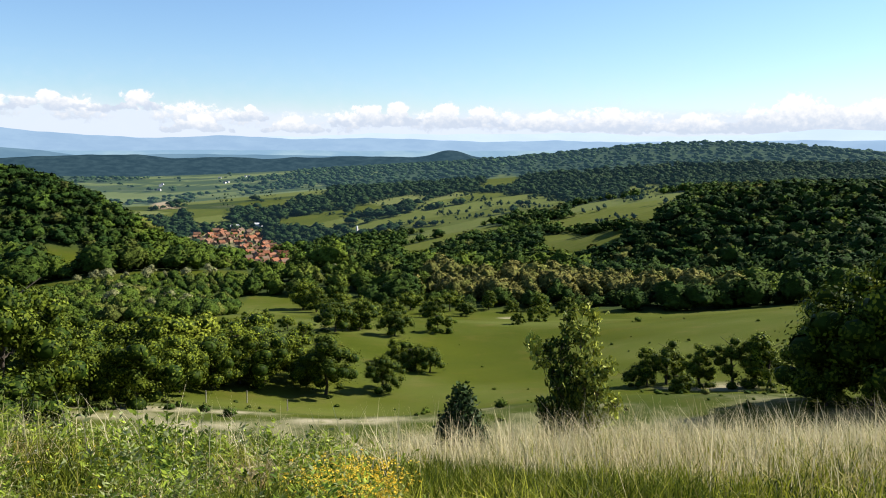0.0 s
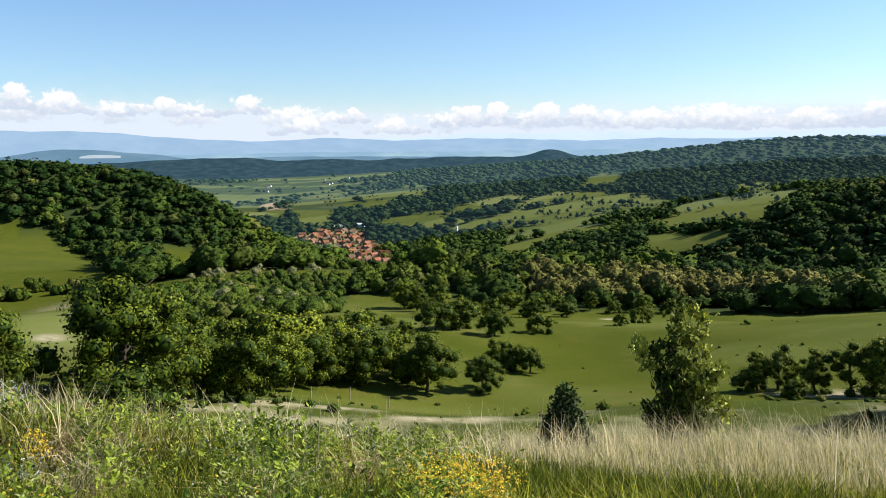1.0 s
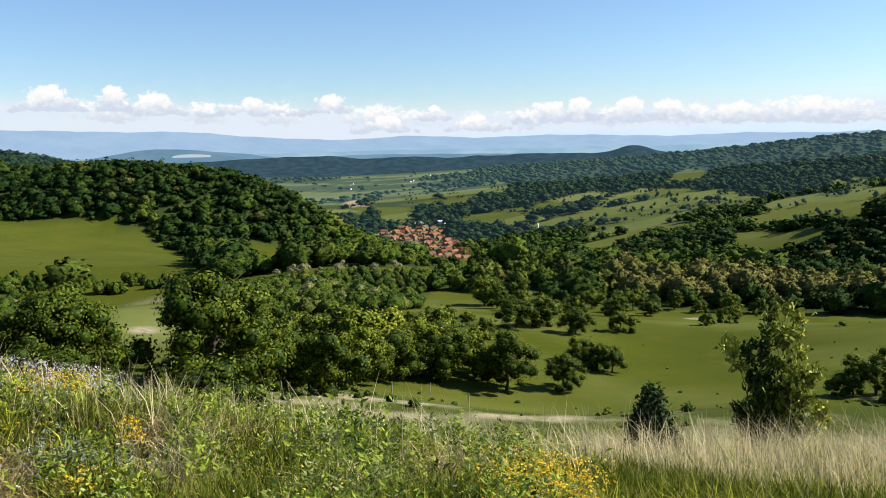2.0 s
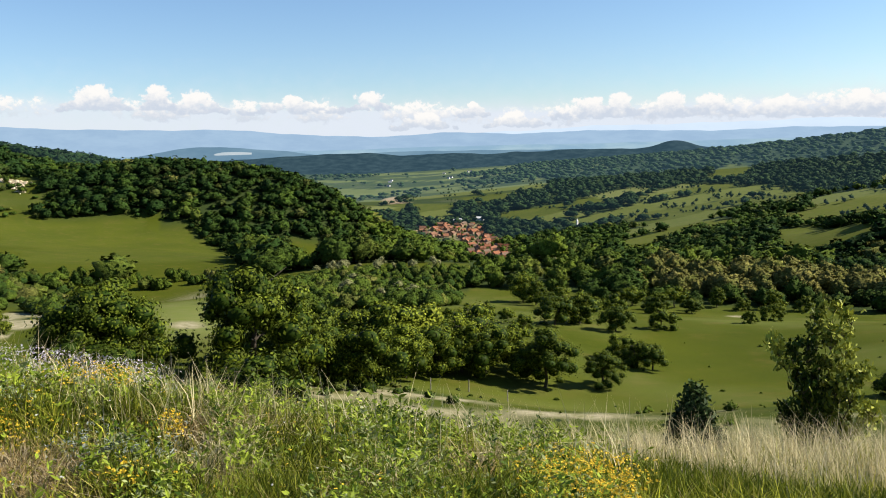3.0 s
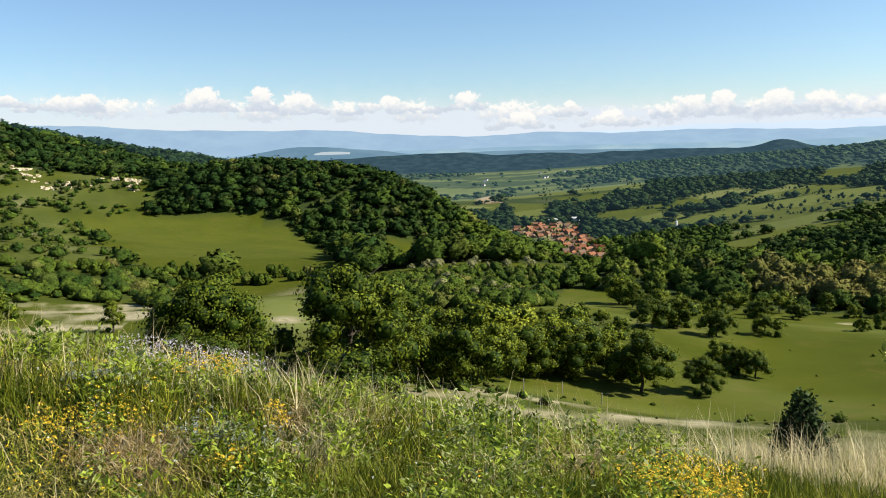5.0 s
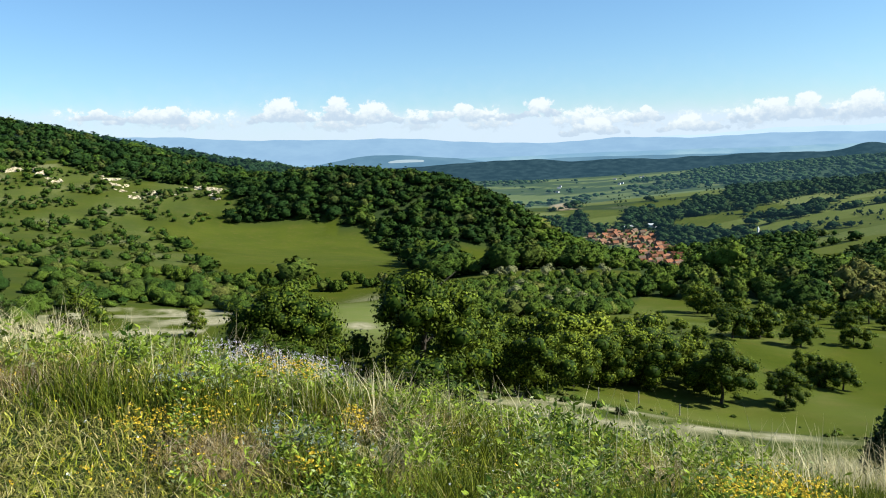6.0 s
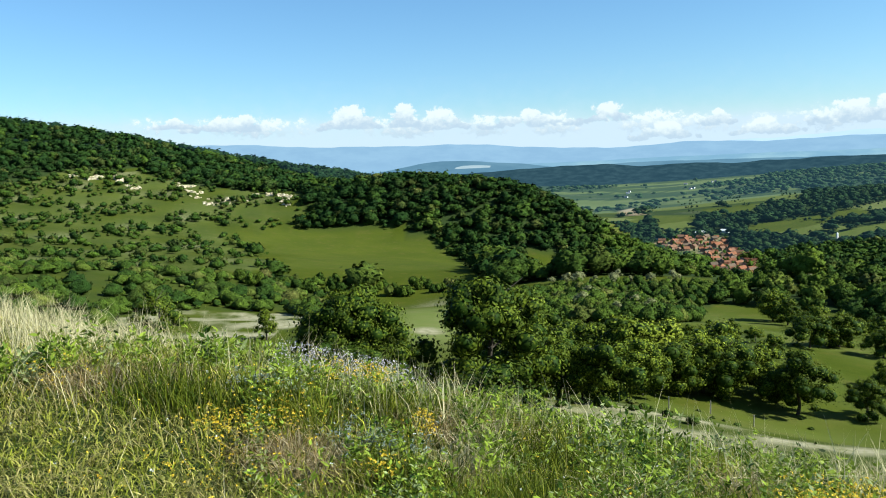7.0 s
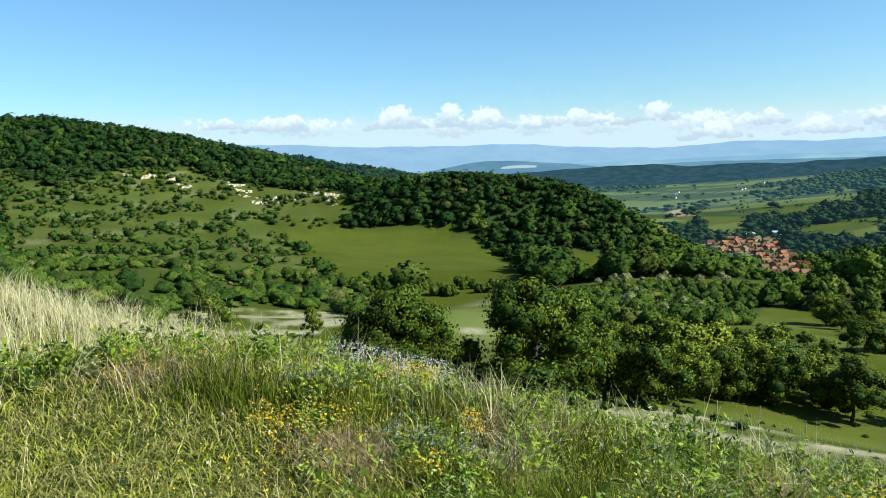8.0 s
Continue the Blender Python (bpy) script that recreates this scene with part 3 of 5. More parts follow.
def build_clouds():
    """A bank of cumulus far off: heaps of round puffs on level feet, in a painted, glowing haze veil."""
    m, n, l, p = material("cumulus_bank")
    big, fine = grain(n, l, 0.011, 3, 0.55, (1, 1, 1.3)), grain(n, l, 0.030, 6, 0.62, (1, 1, 1.2))

    def sum_of(a, factor, b):
        node = n.new("ShaderNodeMath")
        node.operation = "MULTIPLY_ADD"
        l.new(a, node.inputs[0])
        node.inputs[1].default_value = factor
        l.new(b, node.inputs[2])
        return node.outputs[0]

    body = sum_of(fine, 1.5, sum_of(big, 0.9, attribute(n, "rise").outputs["Fac"]))
    heap = ramp(n, l, body, 0.98, 1.42)
    # heap tops painted white and feet grey-blue, as if lit from above
    light = ramp(n, l, sum_of(fine, 0.9, sum_of(big, 0.5, attribute(n, "lit").outputs["Fac"])), 0.75, 1.5)
    colour = mixed(n, l, light, (0.64, 0.72, 0.85), (1.0, 1.0, 1.0))
    veil = sum_of(big, 0.35, attribute(n, "veil").outputs["Fac"])
    colour = mixed(n, l, heap, (0.78, 0.86, 0.98), colour)
    most = n.new("ShaderNodeMath")
    most.operation = "MAXIMUM"
    l.new(heap, most.inputs[0])
    l.new(ramp(n, l, veil, 0.15, 1.05), most.inputs[1])
    em, tr, mix = n.new("ShaderNodeEmission"), n.new("ShaderNodeBsdfTransparent"), n.new("ShaderNodeMixShader")
    l.new(colour, em.inputs[0])
    em.inputs[1].default_value = 0.47
    l.new(most.outputs[0], mix.inputs[0])
    l.new(tr.outputs[0], mix.inputs[1])
    l.new(em.outputs[0], mix.inputs[2])
    l.new(mix.outputs[0], n["Material Output"].inputs[0])
    az, el = np.arange(-40, 70, 0.22), np.arange(0.2, 6.2, 0.11)
    A, E = np.meshgrid(az, el)
    rise, lit = np.full(A.shape, -1.0), np.zeros(A.shape)
    g = np.random.default_rng(5)
    for turn, wide, foot, top in HEAPS:
        for k in range(int(12 + 12 * wide)):
            u = g.uniform(-1.25, 1.25) if k else 0.0
            up = (top - foot) * (1 - 0.6 * min(1.0, abs(u)) ** 1.3) * (1.0 if k == 0 else g.uniform(0.55, 1.0))
            half = max(0.15, (0.32 if k == 0 else g.uniform(0.18, 0.34)) * up)
            centre, across = foot + (up - half if k == 0 else g.uniform(0.25, 0.8) * up), half * g.uniform(1.2, 2.4)
            near = 1 - np.hypot((A - turn - u * wide) / across, (E - centre) / half)
            near = np.where(E < foot + 0.12, near - 0.8 * (foot + 0.12 - E), near)
            lit = np.where(near > rise, np.clip((E - foot) / (top - foot), 0, 1), lit)
            rise = np.maximum(rise, near)
    # ragged thin cloud joins the heaps
    middle = 1.9 + 0.036 * np.clip(A - 8, 0, 60)
    bank = -0.02 - 0.9 * np.clip(np.abs(E - middle) - 0.45, 0, 9) + 0.22 * np.sin(A * 0.9 + 2 * np.sin(A * 0.23)) - 0.1 * np.clip(A - 50, 0, 60)
    lit = np.where(bank > rise, np.clip(0.5 + 0.6 * (E - middle), 0, 1), lit)
    rise = np.maximum(rise, bank)
    level = 1.9 + 0.036 * np.clip(az - 8, 0, 60)
    veil = np.exp(-np.clip(E - level[None], 0, 9) / 0.8) * np.clip(0.9 - 0.008 * (A - 10), 0.45, 0.95)
    d = 4800
    verts = np.stack([-np.sin(np.radians(A)) * d, np.cos(np.radians(A)) * d, EYE + d * np.tan(np.radians(E))], -1).reshape(-1, 3)
    k = len(az)
    faces = [(j * k + i, j * k + i + 1, (j + 1) * k + i + 1, (j + 1) * k + i) for j in range(len(el) - 1) for i in range(k - 1)]
    me = flat_mesh("backdrop_clouds", verts.tolist(), faces, m, True)
    for key, values in (("rise", rise), ("lit", lit), ("veil", veil)):
        me.attributes.new(key, "FLOAT", "POINT").data.foreach_set("value", values.astype(np.float32).reshape(-1))
    ob = tagged(new("backdrop_clouds", me), "bank of white cumulus clouds over the mountains", "clouds", kind="structure")
    ob.visible_shadow = False


build_clouds()


# ---- trees ----
def unit(v):
    return v / (np.linalg.norm(v, axis=-1, keepdims=True) + 1e-9)


def split(face):
    """A quad of the unit ball as four smaller ones."""
    a, b, c, d = face
    ab, bc, cd, da, mid = unit(a + b), unit(b + c), unit(c + d), unit(d + a), unit(a + b + c + d)
    return [[a, ab, mid, da], [ab, b, bc, mid], [mid, bc, c, cd], [da, mid, cd, d]]


def core_shape():
    """A ball of quads."""
    quads = []
    for axis in range(3):
        for way in (1, -1):
            face = []
            for u, v in ((-1, -1), (1, -1), (1, 1), (-1, 1)):
                q = [0.0, 0.0, 0.0]
                q[axis], q[(axis + 1) % 3], q[(axis + 2) % 3] = way, u * way, v
                face.append(unit(np.array(q)))
            quads.extend(split(face))
    return np.array(quads, float)


CORE = core_shape()


def crown_faces(g, tall, wide, low, clumps, leaves, size, clump_share):
    """Leaf sprays on the skin of many clumps that make a crown from low up to tall, wide across."""
    mid, half = (tall + low) / 2, (tall - low) / 2
    d = unit(g.normal(size=(clumps, 3)))
    reach = g.uniform(0.3, 1.0, (clumps, 1))
    reach = reach * np.where(d[:, 2:] > 0, 1 - 0.12 * d[:, 2:], 1.0)
    d[:, :2] *= (1.0 - 0.35 * d[:, 2:])
    centre = d * reach * np.array([wide / 2, wide / 2, half]) + np.array([0, 0, mid])
    radius = g.uniform(0.55, 1.3, clumps) * clump_share * min(wide / 2, half)
    pick = g.integers(0, clumps, leaves)
    out = unit(g.normal(size=(leaves, 3)) + np.array([0, 0, 0.25]))
    at = centre[pick] + out * (radius[pick] * g.uniform(0.55, 1.22, leaves))[:, None] * np.array([1.1, 1.1, 0.85])
    face = unit(out + 0.28 * g.normal(size=(leaves, 3)))
    side = unit(np.cross(face, g.normal(size=(leaves, 3))))
    up = np.cross(face, side)
    s = (size * g.uniform(0.6, 1.35, leaves))[:, None]
    corners = np.stack([at + side * s, at + 0.55 * up * s, at - side * s * 0.8, at - 0.55 * up * s], 1)
    # a lumpy core stops sight through each clump; its dark tone paints inner shade
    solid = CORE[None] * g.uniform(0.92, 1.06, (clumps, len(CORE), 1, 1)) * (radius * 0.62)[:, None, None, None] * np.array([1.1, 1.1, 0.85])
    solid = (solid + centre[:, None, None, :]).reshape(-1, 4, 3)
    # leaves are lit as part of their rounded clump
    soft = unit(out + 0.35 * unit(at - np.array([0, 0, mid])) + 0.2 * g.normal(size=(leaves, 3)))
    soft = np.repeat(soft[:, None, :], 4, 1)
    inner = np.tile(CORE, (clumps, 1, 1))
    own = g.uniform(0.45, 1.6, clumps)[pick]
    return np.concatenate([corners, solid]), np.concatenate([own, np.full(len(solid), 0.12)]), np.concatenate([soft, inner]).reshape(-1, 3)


def ball(level):
    """A ball of triangles, finer with each level: corners and faces."""
    bm = bmesh.new()
    bmesh.ops.create_icosphere(bm, subdivisions=level, radius=1.0)
    bm.verts.ensure_lookup_table()
    made = np.array([v.co[:] for v in bm.verts]), np.array([[v.index for v in f.verts] for f in bm.faces])
    bm.free()
    return made


BALLS = {level: ball(level) for level in (1, 2, 3)}


def canopy_faces(g, wide, low, lobes, level, sprays, size):
    """One crown of height 1, as it looks from afar: a lobed, closed surface with loose sprays of leaves on it."""
    d, faces = BALLS[level]
    way = unit(g.normal(size=(lobes, 3)) + np.array([0, 0, 0.35]))
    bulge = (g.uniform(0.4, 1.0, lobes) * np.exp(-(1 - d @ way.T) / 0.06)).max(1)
    reach = 0.55 + 0.42 * bulge + (0.06 if level == 3 else 0.12) * g.normal(size=len(d))
    half = np.array([wide / 2, wide / 2, (1 - low) / 2])
    at = d * reach[:, None] * half * np.array([1, 1, 1.0])
    at[:, :2] *= (1 - 0.28 * d[:, 2:]) * g.uniform(0.8, 1.2, 2)
    side = np.cross(at[faces[:, 1]] - at[faces[:, 0]], at[faces[:, 2]] - at[faces[:, 0]])
    normal = np.zeros_like(at)
    for k in range(3):
        np.add.at(normal, faces[:, k], side)
    normal = unit(normal)
    at = at + np.array([0, 0, (1 + low) / 2])
    corners, normals = at[faces], normal[faces]
    # painted shading: lobe crests take a lighter tone, the hollows between a darker one
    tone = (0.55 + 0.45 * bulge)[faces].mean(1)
    if sprays:
        pick, mix = g.integers(0, len(faces), sprays), g.dirichlet((1, 1, 1), sprays)[..., None]
        out = unit((normals[pick] * mix).sum(1))
        spot = (corners[pick] * mix).sum(1) + out * (size * g.uniform(-0.1, 1.5, sprays))[:, None]
        face = unit(out + 0.7 * g.normal(size=(sprays, 3)))
        a = unit(np.cross(face, g.normal(size=(sprays, 3))))
        b = np.cross(face, a)
        s = (size * g.uniform(0.5, 1.2, sprays))[:, None]
        leaf = np.stack([spot + a * s, spot - 0.5 * a * s + 0.8 * b * s, spot - 0.5 * a * s - 0.8 * b * s], 1)
        soft = np.repeat(unit(out + 0.3 * g.normal(size=(sprays, 3)))[:, None], 3, 1)
        corners, normals = np.concatenate([corners, leaf]), np.concatenate([normals, soft])
        tone = np.concatenate([tone, g.uniform(0.7, 1.3, sprays)])
    return corners, tone, normals.reshape(-1, 3)


def tube(verts, faces, start, end, r0, r1, sides=6):
    start, end = Vector(start), Vector(end)
    q = (end - start).to_track_quat("Z", "Y")
    base = len(verts)
    for centre, r in ((start, r0), (end, r1)):
        for i in range(sides):
            a = 6.28318 * i / sides
            verts.append(tuple(centre + q @ Vector((r * math.cos(a), r * math.sin(a), 0))))
    for i in range(sides):
        j = (i + 1) % sides
        faces.append((base + i, base + j, base + sides + j, base + sides + i))


def trunk_mesh(g, tall, wide, low):
    """A tapered trunk with a few limbs reaching into the crown."""
    verts, faces = [], []
    p, r = np.array([0, 0, -0.4]), 0.026 * tall + 0.05
    for k in range(4):
        q = p + np.array([g.normal() * 0.02 * tall, g.normal() * 0.02 * tall, tall * 0.2])
        tube(verts, faces, p, q, r, r * 0.78, 8)
        for _ in range(2 if k else 0):
            a, up = g.uniform(0, 6.28), g.uniform(0.12, 0.3)
            tip = q + np.array([math.cos(a) * wide * 0.26, math.sin(a) * wide * 0.26, up * tall * 0.55])
            tube(verts, faces, q, tip, r * 0.5, r * 0.12, 5)
        p, r = q, r * 0.78
    return flat_mesh("trunk", verts, faces, BARK, True)


def make_tree(seed, tall, wide, low, clumps, leaves, size, mat, odd=0.0, share=0.38, shade=0.5):
    """One tree at the origin: trunk and crown under an empty."""
    g = np.random.default_rng(seed)
    root = new("tree")
    trunk = new("trunk", trunk_mesh(g, tall, wide, low))
    trunk.parent = root
    corners, outer, normals = crown_faces(g, tall, wide, low, clumps, leaves, size, share)
    leaves = len(corners)
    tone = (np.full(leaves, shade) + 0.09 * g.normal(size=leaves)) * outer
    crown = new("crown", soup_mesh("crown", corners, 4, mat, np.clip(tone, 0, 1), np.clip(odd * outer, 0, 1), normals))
    crown.parent = root
    return root


def stand(x, y, turn=0.0, size=1.0, sink=0.0):
    """Where a thing stands on the land: a pose with its size."""
    return pose(x, y, float(height(x, y)) - sink, 0, 0, turn) @ Matrix.Scale(size, 4)


def plant(pattern, spots, label, group, unit_tall, category="tree"):
    """Copies of the patterns at spots of (x, y, height)."""
    for k, (x, y, tall) in enumerate(spots):
        ob = copy_thing(pattern[k % len(pattern)], Matrix.Identity(4))
        ob.matrix_basis = stand(x, y, 137.5 * k, tall / unit_tall, 0.1)
        tagged(ob, label, category, group)


def spots_in(poly, gap, tall_low, tall_high, seed):
    """Uneven spots that fill an outline about so many metres apart."""
    g = np.random.default_rng(seed)
    px, py = zip(*poly)
    xs, ys = np.meshgrid(np.arange(min(px), max(px), gap), np.arange(min(py), max(py), gap))
    x, y = xs.ravel() + g.uniform(-0.45, 0.45, xs.size) * gap, ys.ravel() + g.uniform(-0.45, 0.45, xs.size) * gap
    keep = within(poly, x, y)
    return [(float(a), float(b), float(h)) for a, b, h in zip(x[keep], y[keep], g.uniform(tall_low, tall_high, keep.sum()))]


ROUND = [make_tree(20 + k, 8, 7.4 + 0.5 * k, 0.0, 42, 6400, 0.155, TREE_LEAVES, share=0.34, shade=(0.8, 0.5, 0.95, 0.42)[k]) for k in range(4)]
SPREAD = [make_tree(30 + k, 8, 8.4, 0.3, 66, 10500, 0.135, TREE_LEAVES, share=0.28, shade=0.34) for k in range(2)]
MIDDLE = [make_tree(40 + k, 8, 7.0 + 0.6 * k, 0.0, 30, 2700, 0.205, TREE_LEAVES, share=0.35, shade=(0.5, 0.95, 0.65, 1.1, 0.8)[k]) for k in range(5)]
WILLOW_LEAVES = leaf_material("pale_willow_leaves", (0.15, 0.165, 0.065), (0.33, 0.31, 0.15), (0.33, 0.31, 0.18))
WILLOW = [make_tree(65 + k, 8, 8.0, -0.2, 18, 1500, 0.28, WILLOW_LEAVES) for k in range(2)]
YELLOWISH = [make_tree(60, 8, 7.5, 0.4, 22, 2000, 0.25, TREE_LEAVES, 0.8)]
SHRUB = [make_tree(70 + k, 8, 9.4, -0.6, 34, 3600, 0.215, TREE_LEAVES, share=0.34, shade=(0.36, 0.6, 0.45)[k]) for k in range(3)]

NARROW = [make_tree(36 + k, 8, 5.4 + 0.6 * k, 0.2, 36, 4200, 0.15, TREE_LEAVES, share=0.30, shade=(0.7, 0.5)[k]) for k in range(2)]

plant(SPREAD, [(-15, 100, 7.8), (-8, 104, 5.3)], "round-crowned green tree standing alone on the meadow", "meadow trees", 8)
plant(SHRUB, [(-9, 148, 5.4), (-1, 155, 4.5), (-16, 152, 6.7), (-20, 147, 6.4), (-7, 122, 4.7), (-4.5, 119, 4.3), (-2, 118, 4.4), (16, 169, 3.0), (-2, 198, 5.5), (6, 208, 4.4), (22, 182, 4.5)],
      "dense dark green bush on the meadow", "meadow bushes", 8, "bush")
plant(SHRUB, [(-19.7, 34.8, 4.3), (-25.5, 40, 3.6), (-30, 40, 3.8)], "bushy green shrub just below the brow", "brow shrubs", 8, "bush")
plant(ROUND, [(-39, 222, 9.1), (-33, 73, 6.0), (-31, 74, 5.3), (-29, 74, 7.0), (-31, 92, 7.5), (-28, 96, 7.2), (-26, 100, 8.2), (-23, 101, 7.8), (-20, 105, 7.1)],
      "leafy green tree at the edge of the grove", "grove edge trees", 8)
plant(SHRUB, [(25, 101, 3.3), (32, 99, 3.4), (28, 92, 2.8), (31.8, 65, 3.6), (34.4, 63, 4.0), (37.2, 62, 4.4)], "dense dark green bush on the meadow's edge", "meadow bushes", 8, "bush")
plant([NARROW[0], NARROW[1]], [(26.5, 102, 5.6), (29, 102, 6.6), (32.3, 99, 5.9), (35.6, 97, 7.2), (38, 96, 7.4), (39.3, 95, 6.6)],
      "slender green tree on the meadow's edge", "meadow edge trees", 8)
plant([ROUND[1], ROUND[3]], [(32.6, 66.5, 9.2), (35.4, 64, 11.6), (38.4, 63, 13.4)],
      "dark leafy tree on the lower slope", "slope trees", 8)
plant(SPREAD, [(-45.3, 54, 7.8), (-45, 56, 9.6), (-44.5, 60, 5.0), (-37.6, 67, 12.0), (-43, 84, 11.5), (-34, 71, 6.5)], "broad dark green tree below the brow", "brow trees", 8)
plant([NARROW[1], NARROW[0]], [(-59, 46, 6.2), (-107, 107, 6.4)], "small green tree below the brow", "brow trees", 8)
WILLOW_SPOTS = [(-121, 264), (-116, 266), (-110, 261), (-103, 260), (-97, 261), (-92, 266), (-87, 271), (-80, 274), (-113, 272), (-99, 270), (-47, 296), (-42, 307)]
plant(WILLOW, [(x, y, 3.0 + 0.45 * (k * 7 % 5)) for k, (x, y) in enumerate(WILLOW_SPOTS)],
      "pale grey-green willow by the brook", "brook willows", 8)
plant(YELLOWISH, [(-33, 104, 8.0)], "yellow-green tree among darker ones", "grove trees", 8)
# grove heights follow a sight line from the eye, fitted to the camera's view
grove_spots = []
for x, y, h in spots_in(GROVE, 8.4, 0, 1, 1):
    canopy = 1.6 - (0.203 if x > -0.34 * y else 0.196) * math.hypot(x, y) - float(height(x, y))
    grove_spots.append((x, y, min(9.5, max(2.8, canopy + 2.2 * h - 1.4))))
plant(MIDDLE, grove_spots, "green tree in a dense grove", "grove trees", 8)
plant(WILLOW, [(-66, 205, 5.5), (-74, 214, 5.0), (-83, 200, 6.0), (-70, 190, 4.6), (-90, 222, 6.0)], "pale grey-green willow bush in the hollow", "brook willows", 8)
plant(MIDDLE, [(-34, 214, 7.0), (-25, 197, 6.2), (-12, 190, 5.2), (-9, 221, 6.4), (2, 221, 6.0), (13, 224, 5.6), (27, 222, 5.4)],
      "dark green tree at the meadow's far edge", "far edge trees", 8)
plant(SHRUB, [(-29, 206, 4.6), (-17, 205, 3.8), (-4, 212, 4.2), (7, 215, 3.8), (19, 219, 4.0), (34, 220, 4.4)],
      "dense green bush at the meadow's far edge", "far edge bushes", 8, "bush")
for pattern in ROUND + NARROW + SPREAD + MIDDLE + YELLOWISH + SHRUB + WILLOW:
    for part_ob in list(pattern.children):
        bpy.data.objects.remove(part_ob)
    bpy.data.objects.remove(pattern)


def turned(normals, c, s):
    """The normals of one shape, turned about z for each of its copies."""
    return np.stack([normals[None, :, 0] * c[:, None] - normals[None, :, 1] * s[:, None], normals[None, :, 0] * s[:, None] + normals[None, :, 1] * c[:, None],
                     np.repeat(normals[None, :, 2], len(c), 0)], -1).reshape(-1, 3)


def overlooked(x, y, tall):
    """Which spots the camera's standing point can see, their trees counted in; the rest stay bare."""
    turns, dist = np.radians(np.arange(-36, 72, 0.5)), np.exp(np.linspace(np.log(90), np.log(3200), 240))
    A, R = np.meshgrid(turns, dist, indexing="ij")
    slope = (height(-np.sin(A) * R, np.cos(A) * R) - EYE) / R
    top = np.maximum.accumulate(slope, 1)
    r, az = np.hypot(x, y), np.arctan2(-x, y)
    i = np.clip(np.round((az - turns[0]) / radians(0.5)).astype(int), 0, len(turns) - 1)
    j = np.clip(np.searchsorted(dist, r * 0.985) - 1, 0, len(dist) - 1)
    return (height(x, y) + tall - EYE) / r > top[i, j] - 0.002


def woods(name, r0, r1, gap, level, sprays, size, lobes, tall, label, seed, variants=8, mat=CANOPY, spread=1.0):
    """Closed woods between two distances, each tree a cloud of leaf sprays, joined into one piece."""
    g = np.random.default_rng(seed)
    shapes = [canopy_faces(g, 0.95, -0.02, lobes, level, sprays, size) for _ in range(variants)]
    outer, facing = [shape[1] for shape in shapes], [shape[2] for shape in shapes]
    shapes = [shape[0] for shape in shapes]
    xs, ys = np.meshgrid(np.arange(-r1, r1, gap), np.arange(0, r1, gap))
    x, y = xs.ravel() + g.uniform(-0.85, 0.85, xs.size) * gap, ys.ravel() + g.uniform(-0.85, 0.85, xs.size) * gap
    r, az = np.hypot(x, y), np.degrees(np.arctan2(-x, y))
    keep = (r > r0) & (r < r1) & (az > -33) & (az < 68)
    x, y = x[keep], y[keep]
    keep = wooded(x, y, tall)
    x, y = x[keep], y[keep]
    keep = overlooked(x, y, 1.2 * tall)
    x, y = x[keep], y[keep]
    z = height(x, y)
    r, az = np.hypot(x, y), np.degrees(np.arctan2(-x, y))
    h = tall * (0.55 + 0.95 * g.uniform(0, 1, len(x)) ** 1.4) * (1 + 0.15 * wobble(x, y, 130))
    tone = 0.45 + 0.26 * wobble(x, y, 170, 1) + 0.20 * wobble(x, y, 48, 7) + 0.22 * g.normal(size=len(x))
    # tones paint shade on the eastern knoll and sun on the western flank
    tone = np.clip(tone - 0.40 * ((az < -9) & (r > 300) & (r < 720)) + 0.46 * ((az > 10) & (az < 21) & (r > 380) & (r < 1000)) - 0.36 * ((az > 24) & (r > 480)) - 0.12 * ((az > 42) & (r > 480)) - 0.2 * ((az > -9) & (az < 8) & (r > 420) & (r < 1100)), 0, 1)
    # the pale leafed belt beside the meadow
    # lower by the meadow and before the village, fitted to the camera's view
    h = h * np.where((r < 320) & (az < 14), np.where(az > 5, 0.5, 0.78), 1.0) * np.where((az > 8.3) & (az < 16.5) & (r > 300) & (r < 820), 0.36, 1.0)
    belt = (r > 238) & (r < 300) & (az < 1) & (az > -20.5)
    tone = np.where((r < 240) & (az < 6), tone * 0.45, tone)
    h = np.where((r < 238) & (az < 1), h * 0.85, np.where(belt, h * 0.95, h))
    odd = np.where(belt, np.clip(g.normal(0.8, 0.15, len(x)), 0.4, 1), np.clip(g.normal(-0.45, 0.4, len(x)), 0, 0.8))
    turn = g.uniform(0, 6.28, len(x))
    which = g.integers(0, variants, len(x))
    out = []
    for k in range(variants):
        i = np.nonzero(which == k)[0]
        c, s = np.cos(turn[i]), np.sin(turn[i])
        base = shapes[k][None] * h[i][:, None, None, None]
        wide = spread * g.uniform(0.85, 1.3, len(i))[:, None, None]
        px = (base[..., 0] * c[:, None, None] - base[..., 1] * s[:, None, None]) * wide + x[i][:, None, None]
        py = (base[..., 0] * s[:, None, None] + base[..., 1] * c[:, None, None]) * wide + y[i][:, None, None]
        pz = base[..., 2] + z[i][:, None, None] - 0.5
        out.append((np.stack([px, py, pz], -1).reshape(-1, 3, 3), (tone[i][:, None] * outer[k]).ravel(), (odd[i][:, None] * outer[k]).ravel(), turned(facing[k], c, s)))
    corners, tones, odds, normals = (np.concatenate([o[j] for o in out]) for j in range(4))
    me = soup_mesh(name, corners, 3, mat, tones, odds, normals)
    tagged(new(name, me), label, "woods", kind="stuff")
    return len(corners)


